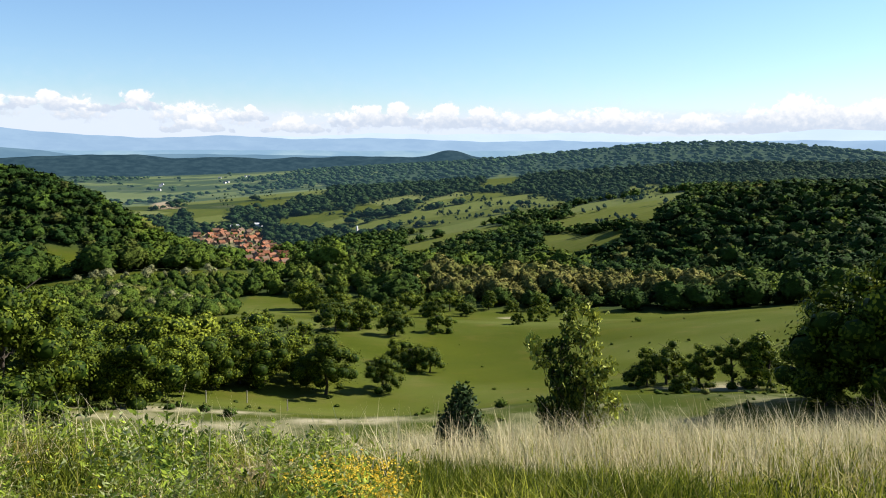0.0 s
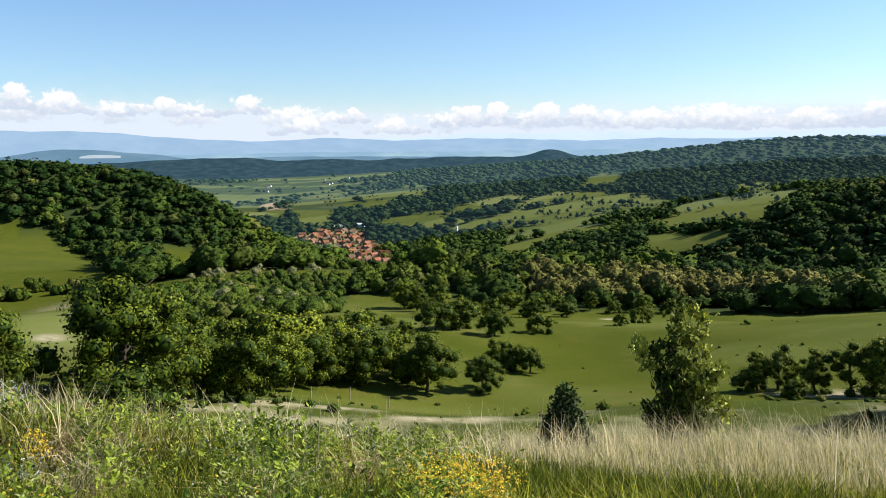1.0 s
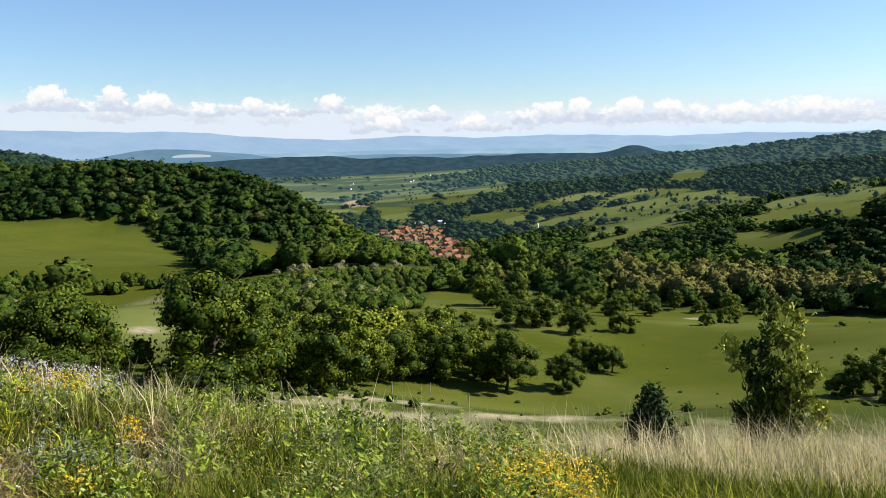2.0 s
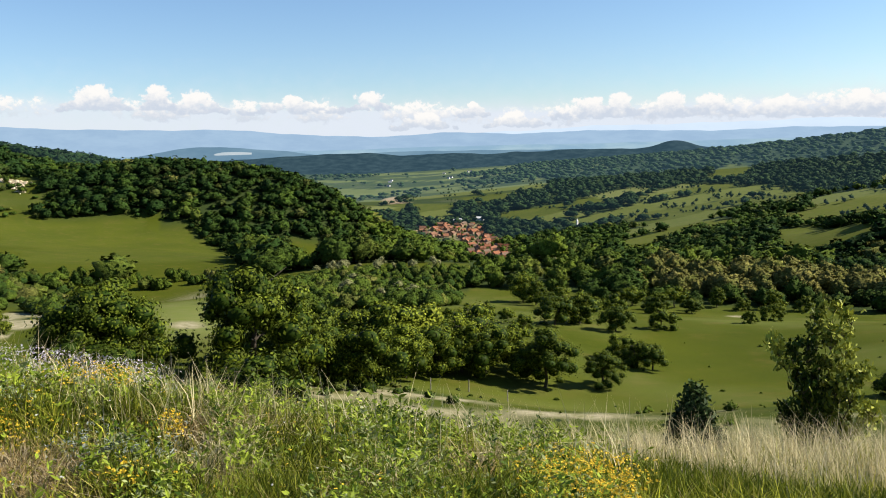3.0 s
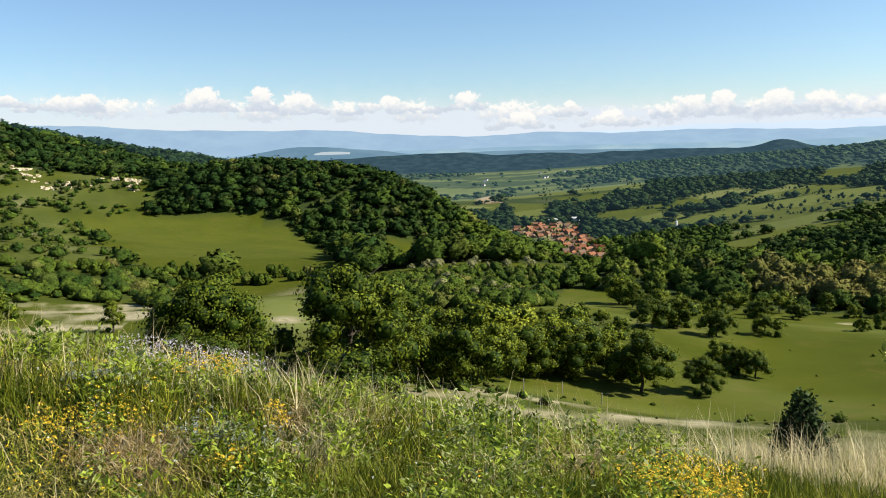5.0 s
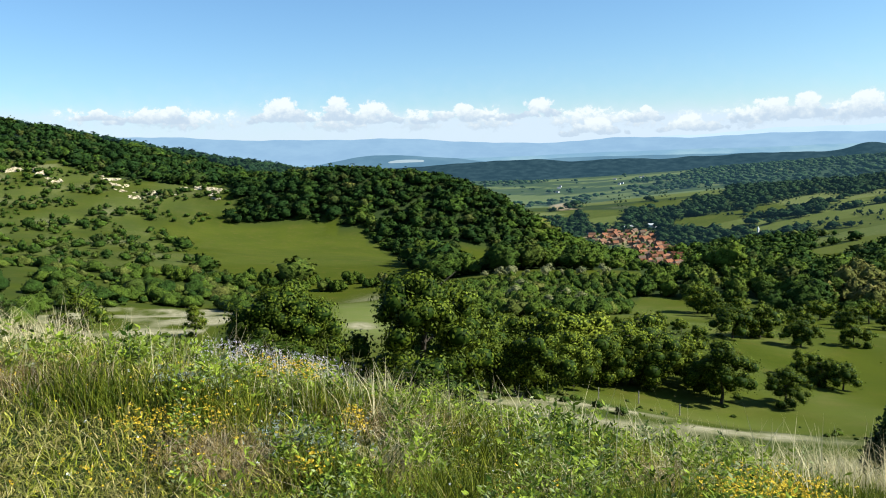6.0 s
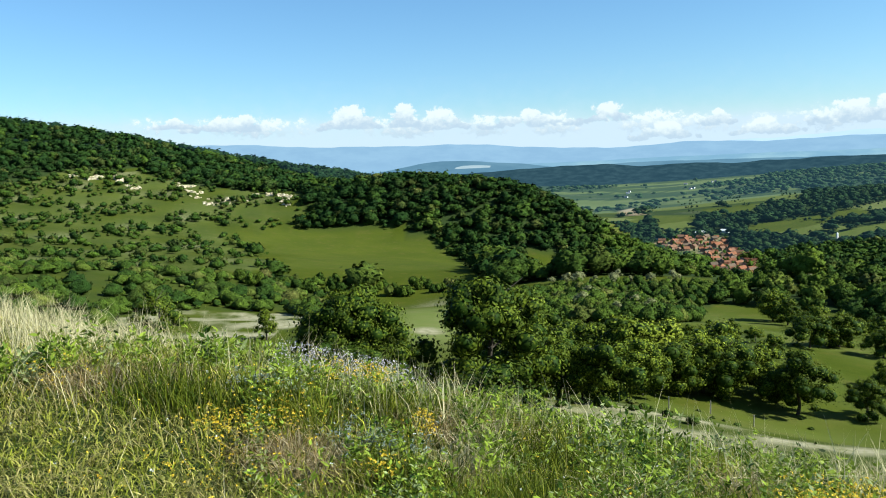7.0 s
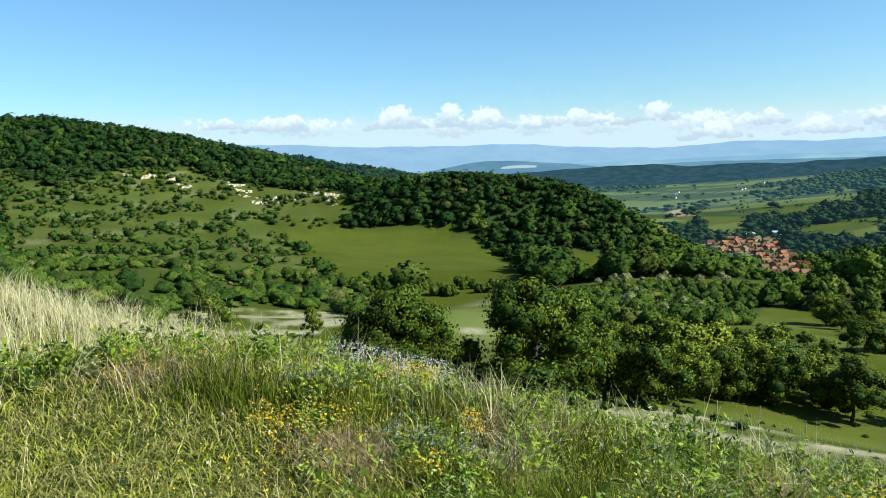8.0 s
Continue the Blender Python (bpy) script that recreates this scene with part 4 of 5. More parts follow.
woods("valley_woods", 205, 330, 6.0, 3, 230, 0.066, 14, 9.0, "dense mixed green woods in the valley", 11, spread=1.25)
woods("slope_woods", 330, 460, 6.4, 2, 110, 0.080, 10, 9.0, "dense mixed green woods at the foot of the hills", 15, spread=1.35)
woods("hill_woods", 460, 720, 6.3, 1, 54, 0.115, 9, 7.8, "dense dark green woods on the hills", 12, mat=HILL_CANOPY, spread=1.45)
woods("upper_woods", 720, 1000, 7.4, 1, 30, 0.135, 8, 8.0, "dense dark green woods on the upper hills", 16, mat=HILL_CANOPY, spread=1.5)
woods("far_woods", 1000, 1600, 10.2, 1, 15, 0.14, 6, 8.8, "dark green woods on the far slopes", 13, mat=HAZED_CANOPY, spread=1.9)
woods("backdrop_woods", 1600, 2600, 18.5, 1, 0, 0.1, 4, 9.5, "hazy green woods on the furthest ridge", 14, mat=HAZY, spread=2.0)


def scatter(name, spots, level, sprays, size, lobes, mat, label, seed, wide=1.2, category="bushes"):
    """Bushes at spots of (x, y, height), too many to count, joined into one piece."""
    g = np.random.default_rng(seed)
    shapes = [canopy_faces(g, wide * g.uniform(0.85, 1.2), -0.15, lobes, level, sprays, size) for _ in range(5)]
    outer, facing = [shape[1] for shape in shapes], [shape[2] for shape in shapes]
    shapes = [shape[0] for shape in shapes]
    corners, tones, odds, normals = [], [], [], []
    for k, (x, y, h) in enumerate(spots):
        a = g.uniform(0, 6.28)
        c, s = math.cos(a), math.sin(a)
        f = shapes[k % 5] * h
        f = np.stack([f[..., 0] * c - f[..., 1] * s + x, f[..., 0] * s + f[..., 1] * c + y, f[..., 2] + float(height(x, y)) - 0.05], -1)
        corners.append(f)
        normals.append(turned(facing[k % 5], np.array([c]), np.array([s])))
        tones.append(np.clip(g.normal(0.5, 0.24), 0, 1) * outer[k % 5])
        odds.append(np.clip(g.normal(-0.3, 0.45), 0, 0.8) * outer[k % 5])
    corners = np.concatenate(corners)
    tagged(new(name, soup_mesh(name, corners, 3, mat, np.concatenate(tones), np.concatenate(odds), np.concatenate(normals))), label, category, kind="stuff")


# bushes on the open slopes below the quarry
def thin(spots, size, level, seed):
    return [s for s in spots if wobble(s[0], s[1], size, seed) > level]


slope_spots = thin(spots_in(QUARRY_SLOPE, 7.5, 1.4, 4.4, 3), 60, 0.1, 1) + thin(spots_in(QUARRY_SLOPE, 15, 3, 7, 8), 80, 0.05, 4)
slope_spots += [s for s in thin(spots_in(QUARRY_SLOPE, 11, 3, 6.5, 9), 60, -0.35, 6) if s[0] < -500 - 0.25 * s[1]]
scrub = []
for k in range(1500):
    az, r = radians(rng.uniform(41, 69)), math.sqrt(rng.uniform(140 ** 2, 350 ** 2))
    x, y = -math.sin(az) * r, math.cos(az) * r
    clearing = bool(within(CLEARING, x, y)) or (r < 150 and math.degrees(az) < 57)
    if not clearing and wobble(x, y, 45, 2) + 0.5 * wobble(x, y, 130, 1) > -0.25:
        scrub.append((x, y, 1.3 + 4.2 * rng.uniform(0, 1) ** 2))
scatter("near_scrub", scrub[:760], 2, 90, 0.08, 9, CANOPY, "dense green scrub along the foot of the slope", 26, 1.7)
scatter("hollow_scrub", spots_in(LOW_SHRUBS, 4.3, 3.0, 5.6, 4) + [(x, y, 0.6 * h) for x, y, h in spots_in(LOW_SHRUBS, 7, 3, 5, 14)] + spots_in(HOLLOW_BACK, 3.9, 2.2, 4.0, 15), 2, 130, 0.07, 10, CANOPY, "rounded green shrubs filling the hollow", 27, 1.4)
scatter("slope_bushes", slope_spots, 1, 46, 0.13, 8, HILL_CANOPY, "scattered green bushes on the open slope", 21, 1.7)
pasture_spots = []
for k, poly in enumerate((HILL_PASTURE, MIDDLE_PASTURE, RIDGE_PASTURE, BARN_PASTURE, LONG_STRIP, LOWER_PASTURE)):
    pasture_spots += thin(spots_in(poly, 11, 1.8, 6.0 if poly is BARN_PASTURE else 8.0, 30 + k), 85, 0.5 if poly is BARN_PASTURE else 0.2, k)
scatter("pasture_bushes", pasture_spots, 1, 20, 0.14, 6, HAZED_CANOPY, "small dark bushes dotted over the pastures", 22)
row_spots = []
for k in range(46):
    az, r = radians(31 + 15.5 * k / 45), 338 + 14 * rng.uniform(-1, 1)
    row_spots.append((-math.sin(az) * r, math.cos(az) * r, rng.uniform(3.5, 6.5)))
scatter("field_row", row_spots, 3, 360, 0.06, 12, CANOPY, "row of dark trees along the field's lower edge", 23, 1.0, "trees")


# ---- village ----
def house_patterns():
    """Small plastered houses with red saddle roofs."""
    made = []
    for k, (long, wide, tall, rise) in enumerate(((11, 7, 3.2, 3.0), (14, 8, 3.6, 3.4), (9, 7, 3.0, 3.2), (18, 8, 3.4, 3.2))):
        root = new("house")
        a, b = long / 2, wide / 2
        wall = flat_mesh("wall", [(-a, -b, -1), (a, -b, -1), (a, b, -1), (-a, b, -1), (-a, -b, tall), (a, -b, tall), (a, b, tall), (-a, b, tall),
                                  (-a, 0, tall + rise), (a, 0, tall + rise)],
                         [(0, 1, 5, 4), (2, 3, 7, 6), (1, 2, 6, 9, 5), (3, 0, 4, 8, 7)], PLASTER)
        o = 0.5
        drop = rise / b * o
        roof = flat_mesh("roof", [(-a - o, -b - o, tall - drop + 0.1), (a + o, -b - o, tall - drop + 0.1), (a + o, 0, tall + rise + 0.1), (-a - o, 0, tall + rise + 0.1),
                                  (a + o, b + o, tall - drop + 0.1), (-a - o, b + o, tall - drop + 0.1),
                                  (-a - o, -b - o, tall - drop + 0.35), (a + o, -b - o, tall - drop + 0.35), (a + o, 0, tall + rise + 0.35), (-a - o, 0, tall + rise + 0.35),
                                  (a + o, b + o, tall - drop + 0.35), (-a - o, b + o, tall - drop + 0.35)],
                         [(0, 1, 2, 3), (3, 2, 4, 5), (9, 8, 7, 6), (11, 10, 8, 9), (0, 6, 7, 1), (5, 4, 10, 11), (0, 3, 9, 6), (3, 5, 11, 9), (1, 7, 8, 2), (2, 8, 10, 4)], TILE)
        c, h = 0.35, tall + rise + 0.9
        chimney = flat_mesh("chimney", [(a * 0.4 + i * c, j * c, z) for z in (tall + rise * 0.5, h) for i, j in ((-1, -1), (1, -1), (1, 1), (-1, 1))],
                            [(0, 1, 5, 4), (1, 2, 6, 5), (2, 3, 7, 6), (3, 0, 4, 7), (4, 5, 6, 7)], PLASTER)
        new("wall", wall).parent = root
        top = new("roof", roof)
        top.parent = root
        new("chimney", chimney).parent = top
        made.append(root)
    return made


def drop_pattern(root):
    for o in list(root.children_recursive):
        bpy.data.objects.remove(o)
    bpy.data.objects.remove(root)


HOUSES = house_patterns()
for k, (x, y, _) in enumerate(spots_in(VILLAGE, 13.5, 0, 1, 5)):
    ob = copy_thing(HOUSES[k % 4], Matrix.Identity(4))
    ob.matrix_basis = stand(x, y, 20 + 70 * (k % 2) + 25 * math.sin(k), 0.70 + 0.14 * math.sin(3.7 * k))
    tagged(ob, "small plastered house with a red tiled saddle roof", "house", "village houses")
for root in HOUSES:
    drop_pattern(root)
scatter("garden_trees", spots_in(VILLAGE, 16, 3.5, 7.0, 6) + spots_in(VILLAGE_VIEW, 19, 2.5, 4.5, 7), 1, 30, 0.12, 7, HILL_CANOPY, "green garden trees between the village houses", 24, 1.0, "trees")


def pale_hall(x, y, turn, long):
    """A long pale farm hall with a light roof."""
    root = new("farm_hall")
    a, b, t = long / 2, 4, 3
    new("wall", flat_mesh("wall", [(-a, -b, -1), (a, -b, -1), (a, b, -1), (-a, b, -1), (-a, -b, t), (a, -b, t), (a, b, t), (-a, b, t), (-a, 0, t + 2), (a, 0, t + 2)],
                          [(0, 1, 5, 4), (2, 3, 7, 6), (1, 2, 6, 9, 5), (3, 0, 4, 8, 7)], LIMEWASH)).parent = root
    new("roof", flat_mesh("roof", [(-a - 0.5, -b - 0.5, t), (a + 0.5, -b - 0.5, t), (a + 0.5, 0, t + 2.2), (-a - 0.5, 0, t + 2.2), (a + 0.5, b + 0.5, t), (-a - 0.5, b + 0.5, t)],
                          [(0, 1, 2, 3), (3, 2, 4, 5)], LIMEWASH)).parent = root
    root.matrix_basis = stand(x, y, turn)
    tagged(root, "long pale farm hall at the village edge", "farm building", "farm halls")


for x, y, turn, long in ((-352, 1128, 10, 9), (-300, 1165, 5, 13), (-268, 1172, -8, 12)):
    pale_hall(x, y, turn, long)


def church(x, y):
    """A white tower with a pale pointed spire."""
    root = new("church")
    w, t = 1.6, 11
    tower = flat_mesh("tower", [(i * w, j * w, z) for z in (-1, t) for i, j in ((-1, -1), (1, -1), (1, 1), (-1, 1))],
                      [(0, 1, 5, 4), (1, 2, 6, 5), (2, 3, 7, 6), (3, 0, 4, 7), (4, 5, 6, 7)], LIMEWASH)
    spire = flat_mesh("spire", [(i * 1.9, j * 1.9, t) for i, j in ((-1, -1), (1, -1), (1, 1), (-1, 1))] + [(0, 0, t + 5)],
                      [(0, 1, 4), (1, 2, 4), (2, 3, 4), (3, 0, 4), (3, 2, 1, 0)], LIMEWASH)
    nave = flat_mesh("nave", [(1.7, -3, -1), (10, -3, -1), (10, 3, -1), (1.7, 3, -1), (1.7, -3, 5), (10, -3, 5), (10, 3, 5), (1.7, 3, 5), (1.7, 0, 6.4), (10, 0, 6.4)],
                     [(0, 1, 5, 4), (2, 3, 7, 6), (1, 2, 6, 9, 5), (3, 0, 4, 8, 7), (4, 5, 9, 8), (7, 8, 9, 6)], PLASTER)
    for name, me in (("tower", tower), ("spire", spire), ("nave", nave)):
        new(name, me).parent = root
    root.matrix_basis = stand(x, y, 52) @ Matrix.Diagonal((0.62, 0.62, 0.62, 1))
    tagged(root, "white village church with a pale pointed spire", "church")


church(-112, 1050)


# ---- quarry ----
def outcrop(x, y, size, seed):
    """A pale broken rock face: flat ragged slabs that follow the slope."""
    g = np.random.default_rng(seed)
    root = new("rock_outcrop")
    foot = float(height(x, y))
    for _ in range(12):
        dx, dy = g.normal() * 0.75 * size, g.normal() * 0.6 * size
        lift = float(height(x + dx, y + dy)) - foot
        scale = Vector((g.uniform(0.12, 0.5), g.uniform(0.12, 0.5), g.uniform(0.1, 0.28))) * size
        co, tris = BALLS[2]
        verts = []
        for v in co:
            n = noise.noise(Vector(v) * 2.6 + Vector((dx, dy, lift)) * 3) * 1.1 + 1
            verts.append((v[0] * scale.x * n, v[1] * scale.y * n, v[2] * scale.z * n))
        slab = new("slab", flat_mesh("slab", verts, tris.tolist(), ROCK))
        slab.parent = root
        slab.matrix_basis = pose(dx, dy, lift, g.uniform(-25, 25), g.uniform(-25, 25), g.uniform(0, 180))
    root.matrix_basis = pose(x, y, foot)
    tagged(root, "pale chalky rock outcrop on the wooded slope", "rock", "quarry rocks")


for k, (x, y) in enumerate([(-660, 438), (-652, 447), (-650, 455), (-647, 472), (-637, 468), (-627, 466), (-614, 460), (-603, 456), (-568, 493), (-548, 480), (-525, 489),
                            (-512, 496), (-522, 523), (-513, 531), (-506, 532), (-499, 531), (-492, 528), (-483, 518), (-475, 511), (-524, 470), (-590, 503)]):
    outcrop(x, y, 3.4 + 2.2 * math.sin(k * 2.1) ** 2, 200 + k)


# ---- the brow: shrubs ----
def leafy_shrub(name, x, y, tall, wide, stems, leaves, size, mat, seed, label, category, cone=False):
    """Thin stems that carry single leaves; a dense cone or an open fan."""
    g = np.random.default_rng(seed)
    verts, faces, at = [], [], []
    for k in range(stems):
        a, reach = g.uniform(0, 6.28), g.uniform(0.15, 1.0)
        top = tall * (1 - 0.75 * reach) if cone else tall * g.uniform(0.55, 1.0)
        p = np.array([g.normal() * 0.02, g.normal() * 0.02, -0.1])
        end = np.array([math.cos(a) * wide / 2 * reach, math.sin(a) * wide / 2 * reach, top])
        bend = np.array([math.cos(a), math.sin(a), 0]) * wide * 0.12
        last, r = p, 0.012 + 0.004 * tall
        for j in range(1, 6):
            u = j / 5
            q = p * (1 - u) + end * u + bend * math.sin(3.14 * u)
            tube(verts, faces, last, q, r, r * 0.75, 5)
            last, r = q, r * 0.75
            for _ in range(max(1, leaves // (stems * 5))):
                v = g.uniform(0, 1)
                at.append((p * (1 - u) + end * u + bend * math.sin(3.14 * u)) + g.normal(size=3) * wide * 0.085 + (q - p) * 0.04 * v)
    at = np.array(at)
    at = at[at[:, 2] > 0.02]
    n = len(at)
    face = unit(g.normal(size=(n, 3)) + np.array([0, 0, 0.9]))
    side = unit(np.cross(face, g.normal(size=(n, 3))))
    up = np.cross(face, side)
    s = (size * g.uniform(0.6, 1.3, n))[:, None]
    shape = ((1.0, 0.0), (0.45, 0.38), (-0.2, 0.46), (-0.9, 0.12), (-0.9, -0.12), (-0.2, -0.46), (0.45, -0.38))
    corners = np.stack([at + side * s * a + up * s * b for a, b in shape], 1)
    root = new(name)
    new("stem", flat_mesh("stem", verts, faces, BARK, True)).parent = root
    # leaf tone rises towards the top, painting light from above
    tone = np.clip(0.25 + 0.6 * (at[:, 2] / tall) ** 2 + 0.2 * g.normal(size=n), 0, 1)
    odd = np.clip((at[:, 2] / tall - 0.5) * 1.3 + 0.5 * at[:, 0] / wide + 0.25 * g.normal(size=n), 0, 1) * (0 if cone else 1)
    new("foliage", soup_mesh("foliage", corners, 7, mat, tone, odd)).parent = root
    root.matrix_basis = stand(x, y, 40)
    tagged(root, label, category)


SAPLING_LEAVES = leaf_material("sapling_leaves", (0.014, 0.028, 0.004), (0.052, 0.088, 0.011), (0.300, 0.320, 0.046), 0.12, 0.45)
JUNIPER_LEAVES = leaf_material("juniper_needles", (0.011, 0.023, 0.009), (0.040, 0.066, 0.018), None, 0.1, 0.6)


def oak_sapling(x, y):
    """A few upright leaders with short twigs, each twig ending in a spray of leaves."""
    g = np.random.default_rng(44)
    root = new("oak_sapling")
    at, young = [], []
    # foot and tip along x, tip along y, height, leaf brightness: young growth plus painted sun on the right
    for foot, tip_x, tip_y, tall, fresh_lit in ((-0.16, -0.40, 0.1, 1.22, 0.05), (-0.10, -0.22, -0.1, 1.32, 0.0), (-0.02, -0.05, 0.15, 1.62, 0.25), (0.05, 0.12, -0.1, 1.72, 0.55),
                                            (0.10, 0.42, 0.05, 1.60, 0.8), (0.14, 0.50, -0.2, 1.05, 0.5), (0.16, 0.72, -0.15, 0.60, 1.0), (-0.2, -0.50, 0.0, 0.55, 0.0),
                                            (0.0, 0.18, -0.35, 0.95, 0.3), (-0.05, -0.25, -0.3, 0.85, 0.05), (-0.12, -0.68, 0.1, 1.36, 0.9)):
        verts, faces = [], []
        a, e = np.array([foot, 0, -0.1]), np.array([tip_x, tip_y, tall])
        last, r = a, 0.016
        for k in range(1, 10):
            u = k / 9
            q = a + (e - a) * np.array([u ** 1.5, u ** 1.5, u]) + 0.02 * g.normal(size=3)
            tube(verts, faces, last, q, r, r * 0.82, 5)
            last, r = q, r * 0.82
            if k < (7 if tip_x < -0.65 else 2):
                continue
            for _ in range(7):
                turn, reach = g.uniform(0, 6.28), (0.16 - 0.07 * u) * g.uniform(0.5, 1.3)
                end = q + np.array([math.cos(turn) * reach, math.sin(turn) * reach, 0.09])
                tube(verts, faces, q, end, 0.005, 0.002, 4)
                for _ in range(g.integers(8, 15)):
                    at.append(end + g.normal(size=3) * np.array([0.05, 0.05, 0.045]))
                    young.append(np.clip(fresh_lit * (0.35 + 0.9 * u) - 0.08 + 0.22 * g.normal(), 0, 1))
        new("stem", flat_mesh("stem", verts, faces, BARK, True)).parent = root
    at, young = np.array(at), np.array(young)
    n = len(at)
    face = unit(g.normal(size=(n, 3)) + np.array([0, 0, 0.7]))
    side = unit(np.cross(face, g.normal(size=(n, 3))))
    up = np.cross(face, side)
    s = (0.044 * g.uniform(0.6, 1.3, n))[:, None]
    shape = ((1.0, 0.0), (0.6, 0.34), (0.25, 0.26), (-0.2, 0.46), (-0.9, 0.10), (-0.9, -0.10), (-0.2, -0.46), (0.25, -0.26), (0.6, -0.34))
    corners = np.stack([at + side * s * a + up * s * b for a, b in shape], 1)
    new("foliage", soup_mesh("foliage", corners, 9, SAPLING_LEAVES, np.clip(0.3 + 0.3 * g.normal(size=n), 0, 1), young)).parent = root
    root.matrix_basis = stand(x, y, 0) @ Matrix.Diagonal((0.80, 0.9, 1.13, 1))
    tagged(root, "open oak sapling with bright young leaves in dry grass", "sapling")


oak_sapling(1.78, 10.8)
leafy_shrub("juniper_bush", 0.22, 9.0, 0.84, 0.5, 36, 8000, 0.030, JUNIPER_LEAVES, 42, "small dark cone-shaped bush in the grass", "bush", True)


# ---- the brow: grass and flowers ----
def blades(name, x, y, tall, width, lean, lean_turn, tone, odd, mat, label, category="grass"):
    """Bent tapering blades, one to each spot, joined into one piece."""
    n = len(x)
    g = np.random.default_rng(n)
    z = height(x, y) - 0.01
    base = np.stack([x, y, z], -1)
    a = g.uniform(0, 6.28, n)
    side = np.stack([np.cos(a), np.sin(a), np.zeros(n)], -1) * (width / 2)[:, None]
    push = np.stack([np.cos(lean_turn), np.sin(lean_turn), np.zeros(n)], -1) * (lean * tall)[:, None]
    up = np.array([0, 0, 1.0])
    mid = base + push * 0.3 + up * (tall * 0.55)[:, None]
    tip = base + push + up * (tall * np.sqrt(np.clip(1 - 0.5 * lean ** 2, 0.2, 1)))[:, None]
    verts = np.stack([base - side, base + side, mid + side * 0.8, mid - side * 0.8, tip], 1).astype(np.float32)
    me = bpy.data.meshes.new(name)
    me.vertices.add(n * 5)
    me.vertices.foreach_set("co", verts.reshape(-1))
    k = np.arange(n)[:, None] * 5
    loops = np.concatenate([k + np.array([0, 1, 2, 3]), k + np.array([3, 2, 4])], 1).astype(np.int32)
    me.loops.add(n * 7)
    me.loops.foreach_set("vertex_index", loops.reshape(-1))
    me.polygons.add(n * 2)
    me.polygons.foreach_set("loop_start", (np.arange(n)[:, None] * 7 + np.array([0, 4])).reshape(-1).astype(np.int32))
    me.polygons.foreach_set("loop_total", np.tile(np.array([4, 3], np.int32), n))
    for key, values in (("tone", tone), ("odd", odd)):
        me.attributes.new(key, "FLOAT", "POINT").data.foreach_set("value", np.repeat(np.clip(values, 0, 1), 5).astype(np.float32))
    me.materials.append(mat)
    me.update(calc_edges=True)
    tagged(new(name, me), label, category, kind="stuff")


def brow_spots(g, n, r0, r1, power=1.0):
    az, r = np.radians(g.uniform(-34, 69, n)), r0 * (r1 / r0) ** (g.uniform(0, 1, n) ** power)
    return -np.sin(az) * r, np.cos(az) * r, np.degrees(az), r


def straw_share(az, r):
    """Where the dry bents take over from the green grass, 0 to 1."""
    east = np.clip((8 - az) / 10, 0, 1) * np.clip((r - 4.7) / 1.3, 0, 1)
    west = np.clip((az - 46) / 8, 0, 1) * np.clip((r - 6.6) / 1.5, 0, 1)
    rim = 0.22 * np.clip((r - 5.0) / 2, 0, 1)
    return np.clip(np.maximum(np.maximum(east, west), rim), 0, 1)


def gather(g, n, patches):
    """Spots heaped about patches of (turn, distance, width)."""
    pick = g.integers(0, len(patches), n)
    c = np.array(patches)[pick]
    a = np.radians(c[:, 0])
    x = -np.sin(a) * c[:, 1] + g.normal(size=n) * c[:, 2]
    y = np.cos(a) * c[:, 1] + g.normal(size=n) * c[:, 2] * 0.8
    return x, y


DEAD = leaf_material("dead_stalk", (0.16, 0.105, 0.036), (0.37, 0.275, 0.115), (0.397, 0.332, 0.202), 0.2, 0.7)


